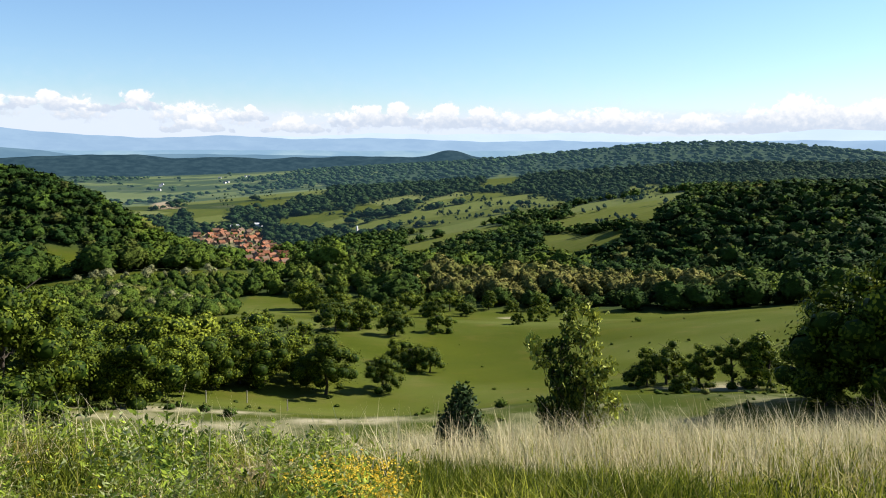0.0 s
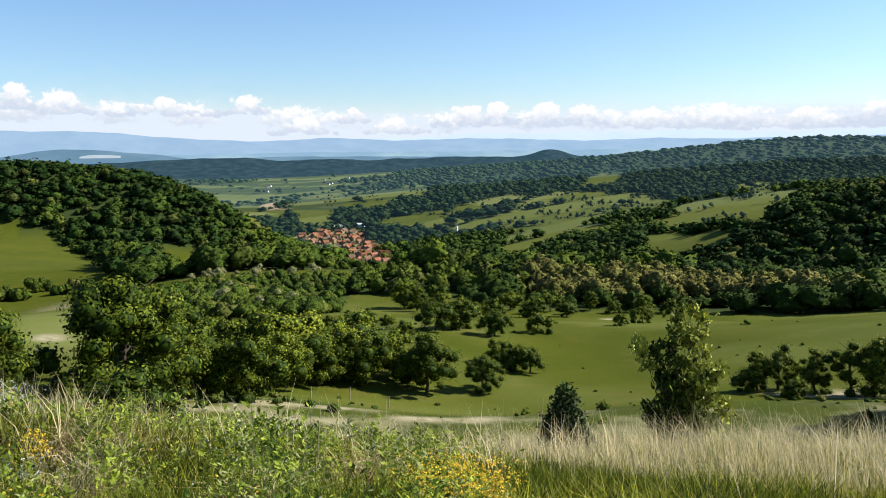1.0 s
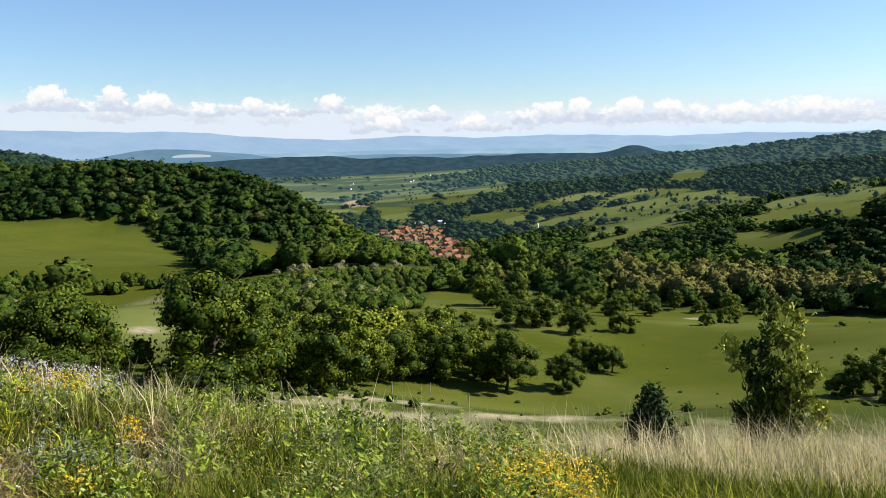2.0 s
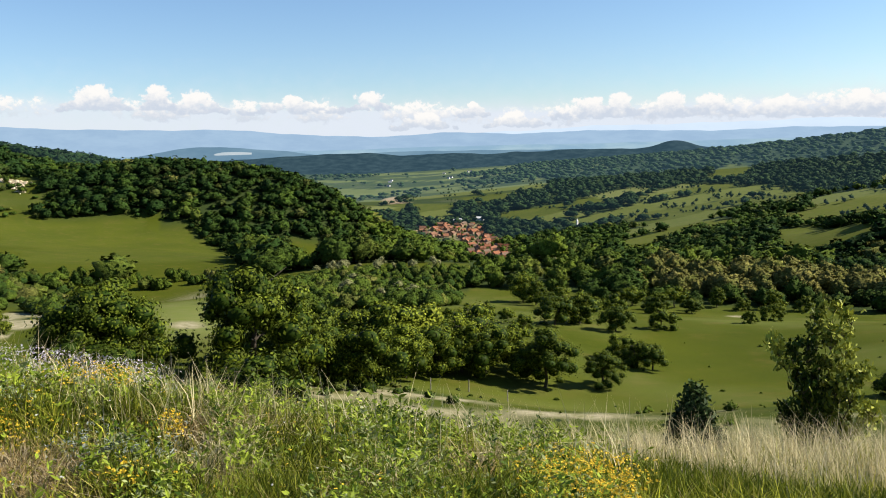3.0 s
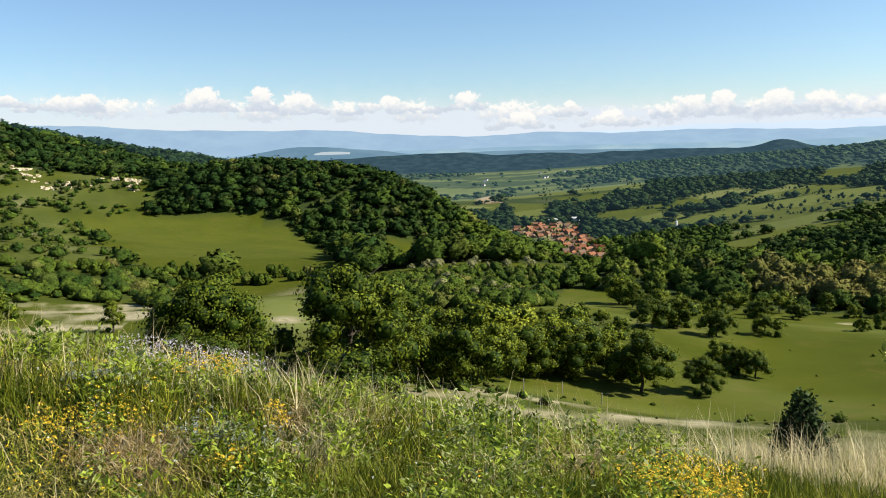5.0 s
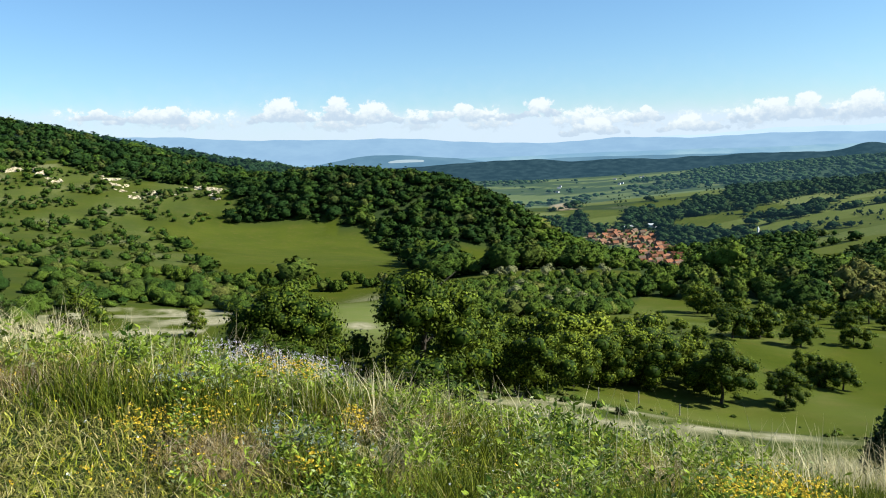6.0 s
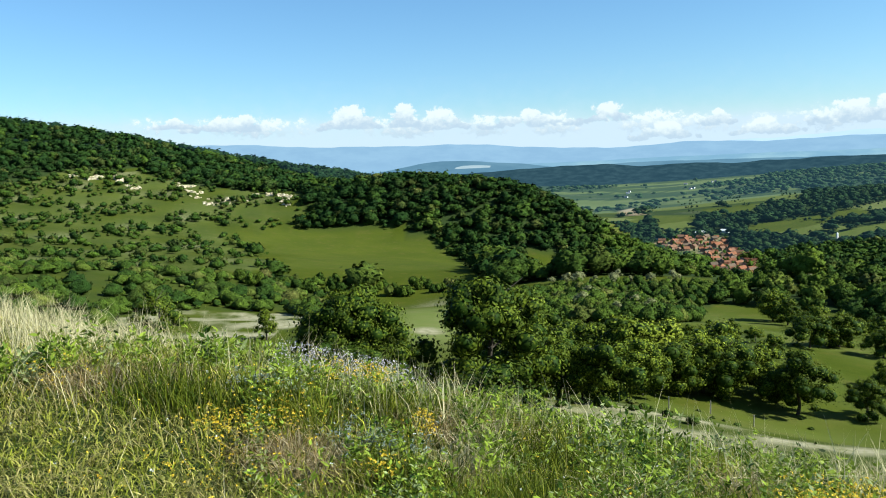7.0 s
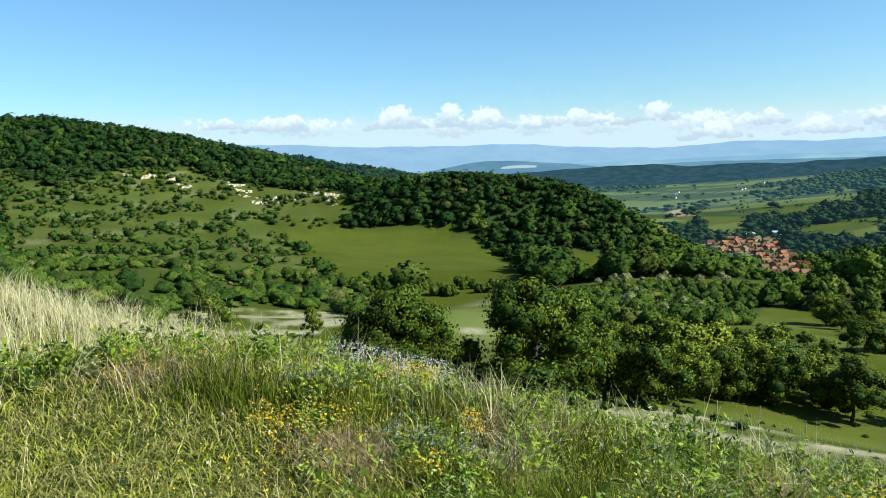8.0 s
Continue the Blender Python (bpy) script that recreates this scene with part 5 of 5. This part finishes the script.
def brow_grass():
    g = np.random.default_rng(51)
    # most blades stand in tufts and lean outwards from them
    cx, cy, caz, cr = brow_spots(g, 5200, 2.3, 17, 1.25)
    tuft = g.integers(0, len(cx), 80000)
    spread = 0.022 + 0.011 * cr[tuft]
    ox, oy = spread * g.normal(size=80000), spread * g.normal(size=80000)
    x, y = cx[tuft] + ox, cy[tuft] + oy
    az, r = np.degrees(np.arctan2(-x, y)), np.hypot(x, y)
    tuft_tall, tuft_tone, tuft_dry = g.uniform(0.6, 1.45, len(cx))[tuft], (0.42 * g.normal(size=len(cx)))[tuft], (g.uniform(0, 1, len(cx)) > 0.88)[tuft]
    straw = straw_share(az, r)
    trodden = np.clip((az - 43) / 7, 0, 1) * np.clip((6.0 - r) / 1.0, 0, 1)
    brown = np.exp(-(((az - 43.6) / 2.0) ** 2 + ((r - 4.55) / 0.4) ** 2)) + 0.8 * np.exp(-(((az - 33) / 1.6) ** 2 + ((r - 4.5) / 0.9) ** 2))
    patch = wobble(x, y, 0.9, 2)
    tall = g.uniform(0.06, 0.18, len(x)) * tuft_tall * (1 + 0.25 * patch) * (1 - 0.6 * trodden) * (1 - 0.5 * np.clip(brown, 0, 1)) * (1 - 0.5 * straw)
    broad = wobble(x, y, 2.1, 5)
    tangle = np.clip(2.5 * (wobble(x, y, 1.3, 9) + 0.5 * wobble(x, y, 0.5, 4) - 0.5), 0, 1)
    tone = 0.42 + 0.3 * patch + 0.25 * broad + tuft_tone + 0.25 * g.normal(size=len(x)) + 0.2 * trodden
    odd = np.clip(0.75 * brown + 0.8 * tangle + 0.95 * straw * g.uniform(0.5, 1, len(x)) + (g.uniform(0, 1, len(x)) > 0.90) * 0.7 + 0.6 * tuft_dry + 0.25 * trodden, 0, 1)
    blades("meadow_grass", x, y, tall, (0.0032 + 0.0009 * r) * g.uniform(0.6, 1.7, len(x)), np.abs(g.normal(0.75, 0.35, len(x))), np.arctan2(oy, ox) + 0.6 * g.normal(size=len(x)), tone, odd, GRASS,
           "uneven green meadow grass on the hill's brow")
    # dry bents
    x, y, az, r = brow_spots(g, 230000, 3.6, 18, 0.8)
    keep = g.uniform(0, 1, len(x)) < straw_share(az, r) * (0.52 + 0.4 * wobble(x, y, 1.4, 4)) + 0.004
    x, y, az, r = x[keep], y[keep], az[keep], r[keep]
    tall = (0.10 + 0.40 * g.uniform(0, 1, len(x)) ** 2.6) * (1 + 0.25 * wobble(x, y, 1.7, 1)) * np.where(az > 40, 1.05, 1.0)
    blades("dry_bents", x, y, tall, 0.0018 + 0.00034 * r, np.abs(g.normal(0.5, 0.3, len(x))), 2.8 + 1.6 * g.normal(size=len(x)),
           0.5 + 0.3 * g.normal(size=len(x)), (g.uniform(0, 1, len(x)) > 0.8) * 0.8, STRAW, "pale dry bent grass leaning in the wind")
    # matted short grass where the ground is trodden
    az, r = np.radians(g.uniform(40, 69, 22000)), g.uniform(2.4, 6.8, 22000)
    x, y = -np.sin(az) * r, np.cos(az) * r
    thin_out = wobble(x, y, 0.8, 5)
    blades("trodden_grass", x, y, g.uniform(0.05, 0.13, len(x)), 0.004 + 0.0009 * r, np.abs(g.normal(1.3, 0.4, len(x))), g.uniform(0, 6.28, len(x)),
           0.36 + 0.3 * g.normal(size=len(x)) + 0.2 * thin_out, np.clip(0.22 + 0.35 * g.normal(size=len(x)) - 0.3 * thin_out, 0, 1), GRASS, "short matted grass trodden flat")
    # tall weed stalks along the rim
    az, r = np.radians(g.uniform(27, 42, 500)), g.uniform(5.0, 7.6, 500)
    x, y = -np.sin(az) * r, np.cos(az) * r
    blades("rim_stalks", x, y, g.uniform(0.18, 0.5, 500), np.full(500, 0.006), np.abs(g.normal(0.35, 0.2, 500)), g.uniform(0, 6.28, 500),
           0.5 + 0.3 * g.normal(size=500), (g.uniform(0, 1, 500) > 0.5) * 0.8, STRAW, "tall pale weed stalks along the rim", "weeds")
    # brown dead stalks in two heaps
    x, y = gather(g, 5600, [(44.7, 4.7, 0.15), (43.4, 4.6, 0.17), (42.6, 4.4, 0.14), (57, 6.0, 0.2), (55, 6.1, 0.2), (53, 5.9, 0.16), (30.6, 5.3, 0.2), (33.5, 5.2, 0.16), (33.5, 4.3, 0.14), (23, 3.8, 0.14), (13, 4.6, 0.14)])
    n = len(x)
    blades("dead_stalks", x, y, g.uniform(0.1, 0.26, n), np.full(n, 0.005), np.abs(g.normal(1.1, 0.4, n)), g.uniform(0, 6.28, n),
           0.5 + 0.3 * g.normal(size=n), (g.uniform(0, 1, n) > 0.6) * 0.8, DEAD, "brown dead stalks among the grass", "dead stalks")
    # pale bleached straw lying in heaps
    x, y = gather(g, 1300, [(31.8, 5.3, 0.07), (31.2, 4.9, 0.08), (31.6, 4.5, 0.07), (33.4, 4.4, 0.05), (21, 4.1, 0.09), (20, 3.9, 0.08), (12, 5.0, 0.12), (10.5, 5.1, 0.1)])
    n = len(x)
    blades("bleached_straw", x, y, g.uniform(0.12, 0.34, n), np.full(n, 0.005), np.abs(g.normal(1.0, 0.4, n)), g.uniform(0, 6.28, n),
           0.6 + 0.3 * g.normal(size=n), (g.uniform(0, 1, n) > 0.7) * 0.7, STRAW, "pale bleached straw lying in heaps among the herbs")
    # rough grass down the slope
    az, r = np.radians(g.uniform(-34, 69, 36000)), 14 * (64 / 14) ** g.uniform(0, 1, 36000)
    x, y = -np.sin(az) * r, np.cos(az) * r
    keep = wobble(x, y, 5, 3) + 0.7 * wobble(x, y, 13, 5) > -0.55
    x, y, r = x[keep], y[keep], r[keep]
    blades("slope_grass", x, y, g.uniform(0.12, 0.4, len(x)) * (1 + 0.5 * wobble(x, y, 9, 2)), 0.005 + 0.0007 * r, np.abs(g.normal(0.6, 0.3, len(x))), 2.8 + 1.2 * g.normal(size=len(x)),
           0.25 + 0.35 * g.normal(size=len(x)), np.clip(0.3 + 0.4 * g.normal(size=len(x)), 0, 1), GRASS, "rough olive grass on the falling slope")
    # the grass goes on underfoot and behind
    n = 48000
    a, r = g.uniform(0, 6.28, n), 7.5 * np.sqrt(g.uniform(0.002, 1, n))
    x, y = -np.sin(a) * r, np.cos(a) * r
    keep = (r < 2.5) | (np.cos(a - radians(17)) < 0.6)
    x, y, n = x[keep], y[keep], int(keep.sum())
    blades("underfoot_grass", x, y, g.uniform(0.05, 0.14, n), np.full(n, 0.010), np.abs(g.normal(0.9, 0.35, n)), g.uniform(0, 6.28, n),
           0.45 + 0.3 * g.normal(size=n), (g.uniform(0, 1, n) > 0.85) * 0.7, GRASS, "short green grass on the level ground")
    # lush dark grass beside the golden flowers
    x, y = gather(g, 19000, [(33, 3.6, 0.2), (27, 4.8, 0.22), (45, 5.4, 0.2), (19, 3.6, 0.2), (36.5, 5.4, 0.2), (31, 5.6, 0.25), (36, 4.3, 0.16), (2, 5.0, 0.2), (-1, 5.2, 0.22), (-3.5, 5.0, 0.22), (0, 4.5, 0.16),
                             (-6.5, 4.8, 0.24), (-10, 4.7, 0.24), (-14, 4.4, 0.22), (14, 3.8, 0.14), (23, 4.2, 0.2), (29, 3.9, 0.16), (52, 5.6, 0.2)])
    n = len(x)
    blades("lush_grass", x, y, g.uniform(0.12, 0.27, n), np.full(n, 0.008), np.abs(g.normal(0.45, 0.25, n)), g.uniform(0, 6.28, n),
           0.16 + 0.2 * g.normal(size=n), (g.uniform(0, 1, n) > 0.95) * 0.5, GRASS, "lush dark green grass in the hollows")
    # taller green blades in tufts
    cx, cy, caz, cr = brow_spots(g, 480, 2.8, 9)
    keep = ~((caz > 45) & (cr < 6))
    cx, cy = cx[keep], cy[keep]
    pick = g.integers(0, len(cx), 15000)
    x, y = cx[pick] + 0.09 * g.normal(size=15000), cy[pick] + 0.09 * g.normal(size=15000)
    blades("grass_tufts", x, y, g.uniform(0.12, 0.28, 15000), np.full(15000, 0.007), np.abs(g.normal(0.5, 0.2, 15000)), g.uniform(0, 6.28, 15000),
           0.4 + 0.25 * g.normal(size=15000), (g.uniform(0, 1, 15000) > 0.9) * 0.6, GRASS, "coarse dark green grass tufts")


brow_grass()


def petals(name, x, y, tall, size, count, mat, label, flat=0.5, category="flowers", slim=0.7):
    """Small heads of loose petals on top of the grass."""
    g = np.random.default_rng(len(x) + count)
    n = len(x)
    head = np.repeat(np.stack([x, y, height(x, y) + tall], -1), count, 0)
    m = n * count
    out = unit(g.normal(size=(m, 3)) * np.array([1, 1, flat]))
    at = head + out * np.repeat(size, count)[:, None] * 0.8
    face = unit(out * 0.4 + np.array([0, 0, 1]) + 0.5 * g.normal(size=(m, 3)))
    side = unit(np.cross(face, g.normal(size=(m, 3))))
    up = np.cross(face, side)
    s = np.repeat(size, count)[:, None] * g.uniform(0.5, 0.9, (m, 1))
    corners = np.stack([at + side * s, at + up * s * slim, at - side * s, at - up * s * slim], 1)
    tagged(new(name, soup_mesh(name, corners, 4, mat, np.clip(0.5 + 0.3 * g.normal(size=m), 0, 1), np.clip(g.normal(-0.2, 0.5, m), 0, 1))), label, category, kind="stuff")


def brow_flowers():
    g = np.random.default_rng(61)
    x, y = gather(g, 900, [(9.2, 3.6, 0.08), (8.6, 4.2, 0.10), (7.2, 3.7, 0.09), (6.6, 4.4, 0.12), (5.4, 3.6, 0.08), (4.6, 4.1, 0.10), (4.2, 3.5, 0.06)])
    n = len(x)
    petals("golden_flowers", x, y, g.uniform(0.08, 0.32, n), g.uniform(0.005, 0.010, n), 5, YELLOW, "dense clump of golden yellow meadow flowers")
    x, y = gather(g, 260, [(41.3, 5.75, 0.08), (40.2, 5.8, 0.10), (39.2, 5.85, 0.09), (38, 5.8, 0.07)])
    n = len(x)
    petals("rim_flowers", x, y, g.uniform(0.16, 0.30, n), g.uniform(0.005, 0.010, n), 5, YELLOW, "bright yellow flowers clustered along the rim")
    x, y = gather(g, 640, [(49.3, 4.8, 0.09), (48.2, 4.85, 0.10), (47, 4.85, 0.14), (45.4, 4.9, 0.16), (44.5, 5.1, 0.2), (34.9, 4.9, 0.05), (38.3, 4.2, 0.06), (58.5, 5.8, 0.16), (50, 4.2, 0.25)])
    n = len(x)
    petals("yellow_flowers", x, y, g.uniform(0.12, 0.26, n), g.uniform(0.005, 0.010, n), 5, YELLOW, "small clumps of yellow meadow flowers")
    x, y, az, r = brow_spots(g, 260, 2.8, 9)
    keep = az > 10
    n = keep.sum()
    petals("pale_flowers", x[keep], y[keep], g.uniform(0.12, 0.26, n), g.uniform(0.005, 0.010, n), 5, WHITE, "scattered small white and cream flowers")
    x, y, az, r = brow_spots(g, 500, 2.8, 9)
    keep = (az > 20) & (az < 60)
    n = keep.sum()
    petals("buttercups", x[keep], y[keep], g.uniform(0.14, 0.30, n), g.uniform(0.005, 0.010, n), 5, YELLOW, "single yellow flowers strewn through the grass")
    x, y = gather(g, 1300, [(43, 6.2, 0.16), (41, 6.25, 0.2), (39, 6.2, 0.18), (36.8, 6.15, 0.14)])
    n = len(x)
    petals("violet_flowers", x, y, g.uniform(0.10, 0.34, n), g.uniform(0.004, 0.008, n), 4, VIOLET, "haze of pale violet flower spikes", 1.6)

    x, y = gather(g, 420, [(40.4, 4.7, 0.12), (38.4, 4.75, 0.13), (36.4, 4.65, 0.12), (44, 5.5, 0.1), (47, 5.6, 0.1)])
    n = len(x)
    petals("grey_herbs", x, y, g.uniform(0.03, 0.2, n), g.uniform(0.010, 0.020, n), 7, GREY_LEAF, "low patch of grey-green woolly herbs", 1.3, "herbs", 0.3)


brow_flowers()


def brow_herbs():
    """Leafy herbs in patches: upright stems set with small leaves, joined into one piece."""
    g = np.random.default_rng(63)
    x, y, az, r = brow_spots(g, 17000, 2.7, 8.5, 1.0)
    keep = (straw_share(az, r) < 0.4) & ~((az > 47) & (r < 6)) & (wobble(x, y, 1.1, 3) + 0.6 * wobble(x, y, 0.45, 1) > -0.05)
    keep &= az > 5 + 6 * wobble(x, y, 0.9, 6)
    keep &= (np.hypot((az - 43.5) / 2.6, (r - 4.55) / 0.5) > 1) & (np.hypot((az - 33.6) / 1.6, (r - 4.7) / 0.9) > 1)
    x, y, r = x[keep], y[keep], r[keep]
    n, count = len(x), 18
    tall = g.uniform(0.10, 0.32, n) * (1 + 0.45 * wobble(x, y, 0.8, 4))
    up = g.uniform(0.12, 1.0, (n, count))
    lean = 0.25 * g.normal(size=(n, 1, 2))
    turn = g.uniform(0, 6.28, (n, count))
    reach = 0.055 * (1.15 - 0.75 * up) * g.uniform(0.5, 1.2, (n, count))
    at = np.stack([x[:, None] + np.cos(turn) * reach + lean[..., 0] * up * tall[:, None], y[:, None] + np.sin(turn) * reach + lean[..., 1] * up * tall[:, None],
                   height(x, y)[:, None] + up * tall[:, None]], -1).reshape(-1, 3)
    out = np.stack([np.cos(turn), np.sin(turn), np.full(turn.shape, 0.55)], -1).reshape(-1, 3)
    along = unit(out + 0.35 * g.normal(size=out.shape))
    side = unit(np.cross(along, np.array([0, 0, 1.0]) + 0.5 * g.normal(size=out.shape)))
    s = np.repeat(g.uniform(0.011, 0.026, n) * np.clip(r / 4.6, 0.7, 1.4), count)[:, None] * g.uniform(0.6, 1.2, (n * count, 1))
    corners = np.stack([at - along * s, at + side * s * 0.42, at + along * s * 1.2, at - side * s * 0.42], 1)
    tone = np.repeat(np.clip(0.55 + 0.3 * g.normal(size=n) + 0.22 * wobble(x, y, 1.6, 5), 0, 1), count) * g.uniform(0.7, 1.3, n * count)
    odd = np.repeat((g.uniform(0, 1, n) > 0.86) * 0.8, count)
    tagged(new("meadow_herbs", soup_mesh("meadow_herbs", corners, 4, WEED, np.clip(tone, 0, 1), odd)), "patches of small-leaved green meadow herbs", "herbs", kind="stuff")
    # long pale seed stalks stand over the dry grass
    az, r = np.radians(g.uniform(-34, 26, 620)), g.uniform(4.6, 8.5, 620)
    x, y = -np.sin(az) * r, np.cos(az) * r
    blades("seed_stalks", x, y, g.uniform(0.25, 0.62, 620), 0.0035 + 0.0004 * r, np.abs(g.normal(0.28, 0.18, 620)), 2.6 + 1.4 * g.normal(size=620),
           0.75 + 0.25 * g.normal(size=620), (g.uniform(0, 1, 620) > 0.85) * 0.6, STRAW, "long pale seed stalks over the dry grass")


brow_herbs()


# ---- tussocks and low growth on the meadow ----
tussocks = []
for k in range(90):
    az, r = radians(rng.uniform(-24, 24)), rng.uniform(84, 185)
    tussocks.append((-math.sin(az) * r, math.cos(az) * r, rng.uniform(0.2, 0.55) if k % 9 else rng.uniform(0.8, 1.6)))
for k in range(70):
    az, r = radians(rng.uniform(-26, 30)), rng.uniform(70, 99)
    tussocks.append((-math.sin(az) * r, math.cos(az) * r, 0.25 + 0.9 * rng.uniform(0, 1) ** 2))
scatter("meadow_tussocks", tussocks, 1, 70, 0.12, 7, CANOPY, "low tussocks and small shrubs on the meadow", 25, 1.8, "tussocks")


# ---- far chalk pit and hamlet, specks in the haze ----
def speck(name, turn, rise, dist, long, tall, label, category):
    """A low pale block far off, rounded on top."""
    bm = bmesh.new()
    made = bmesh.ops.create_icosphere(bm, subdivisions=2, radius=1.0)["verts"]
    for v in made:
        k = 1 + 0.25 * noise.noise(v.co * 2 + Vector((turn, rise, 0)))
        v.co = Vector((v.co.x * long / 2 * k, v.co.y * 8, max(v.co.z, -0.2) * tall * k))
    me = bpy.data.meshes.new(name)
    bm.to_mesh(me)
    bm.free()
    me.materials.append(FAR_CHALK)
    a = radians(turn)
    ob = new(name, me)
    ob.matrix_basis = pose(-math.sin(a) * dist, math.cos(a) * dist, EYE + dist * math.tan(radians(rise)), 0, 0, turn)
    tagged(ob, label, category, kind="structure")


FAR_CHALK = distance_material("hazy_chalk", (0.42, 0.50, 0.56), (0.50, 0.57, 0.62), 0.56, 0.01)
speck("backdrop_chalk_pit", 29.9, -0.26, 3700, 170, 11, "white chalk pit on a far hazy hill", "quarry")


def hamlet():
    """Pale houses of a hamlet at the foot of the far ridge."""
    g = np.random.default_rng(77)
    for k in range(12):
        az = g.uniform(12, 21)
        r = g.uniform(1900, 2480)
        x, y = -math.sin(radians(az)) * r, math.cos(radians(az)) * r
        root = new("far_house")
        a, b, t = g.uniform(3, 6), 3.0, 3.0
        new("wall", flat_mesh("wall", [(-a, -b, -2), (a, -b, -2), (a, b, -2), (-a, b, -2), (-a, -b, t), (a, -b, t), (a, b, t), (-a, b, t), (-a, 0, t + 3), (a, 0, t + 3)],
                              [(0, 1, 5, 4), (2, 3, 7, 6), (1, 2, 6, 9, 5), (3, 0, 4, 8, 7)], LIMEWASH)).parent = root
        new("roof", flat_mesh("roof", [(-a - 0.5, -b - 0.5, t), (a + 0.5, -b - 0.5, t), (a + 0.5, 0, t + 3.3), (-a - 0.5, 0, t + 3.3), (a + 0.5, b + 0.5, t), (-a - 0.5, b + 0.5, t)],
                              [(0, 1, 2, 3), (3, 2, 4, 5)], SLATE)).parent = root
        root.matrix_basis = stand(x, y, g.uniform(-30, 30), 0.8)
        tagged(root, "tiny pale house of a far hamlet", "house", "hamlet houses")


hamlet()


# ---- fence posts by the track ----
def fence_post(x, y, tall):
    verts, faces = [], []
    tube(verts, faces, (0, 0, -0.2), (0.03, 0.01, tall), 0.07, 0.05, 8)
    faces.append(tuple(range(8, 16)))
    ob = new("fence_post", flat_mesh("fence_post", verts, faces, POST))
    ob.matrix_basis = stand(x, y, 30)
    tagged(ob, "weathered grey wooden fence post by the track", "post", "fence posts")


POST = plain_material("weathered_wood", (0.187, 0.166, 0.130), (0.303, 0.275, 0.224), 20, 0.9, 0.4, 0.01)
for x, y, tall in ((-22.5, 90, 1.5), (-26, 86, 1.4), (-17.5, 88, 1.3)):
    fence_post(x, y, tall)
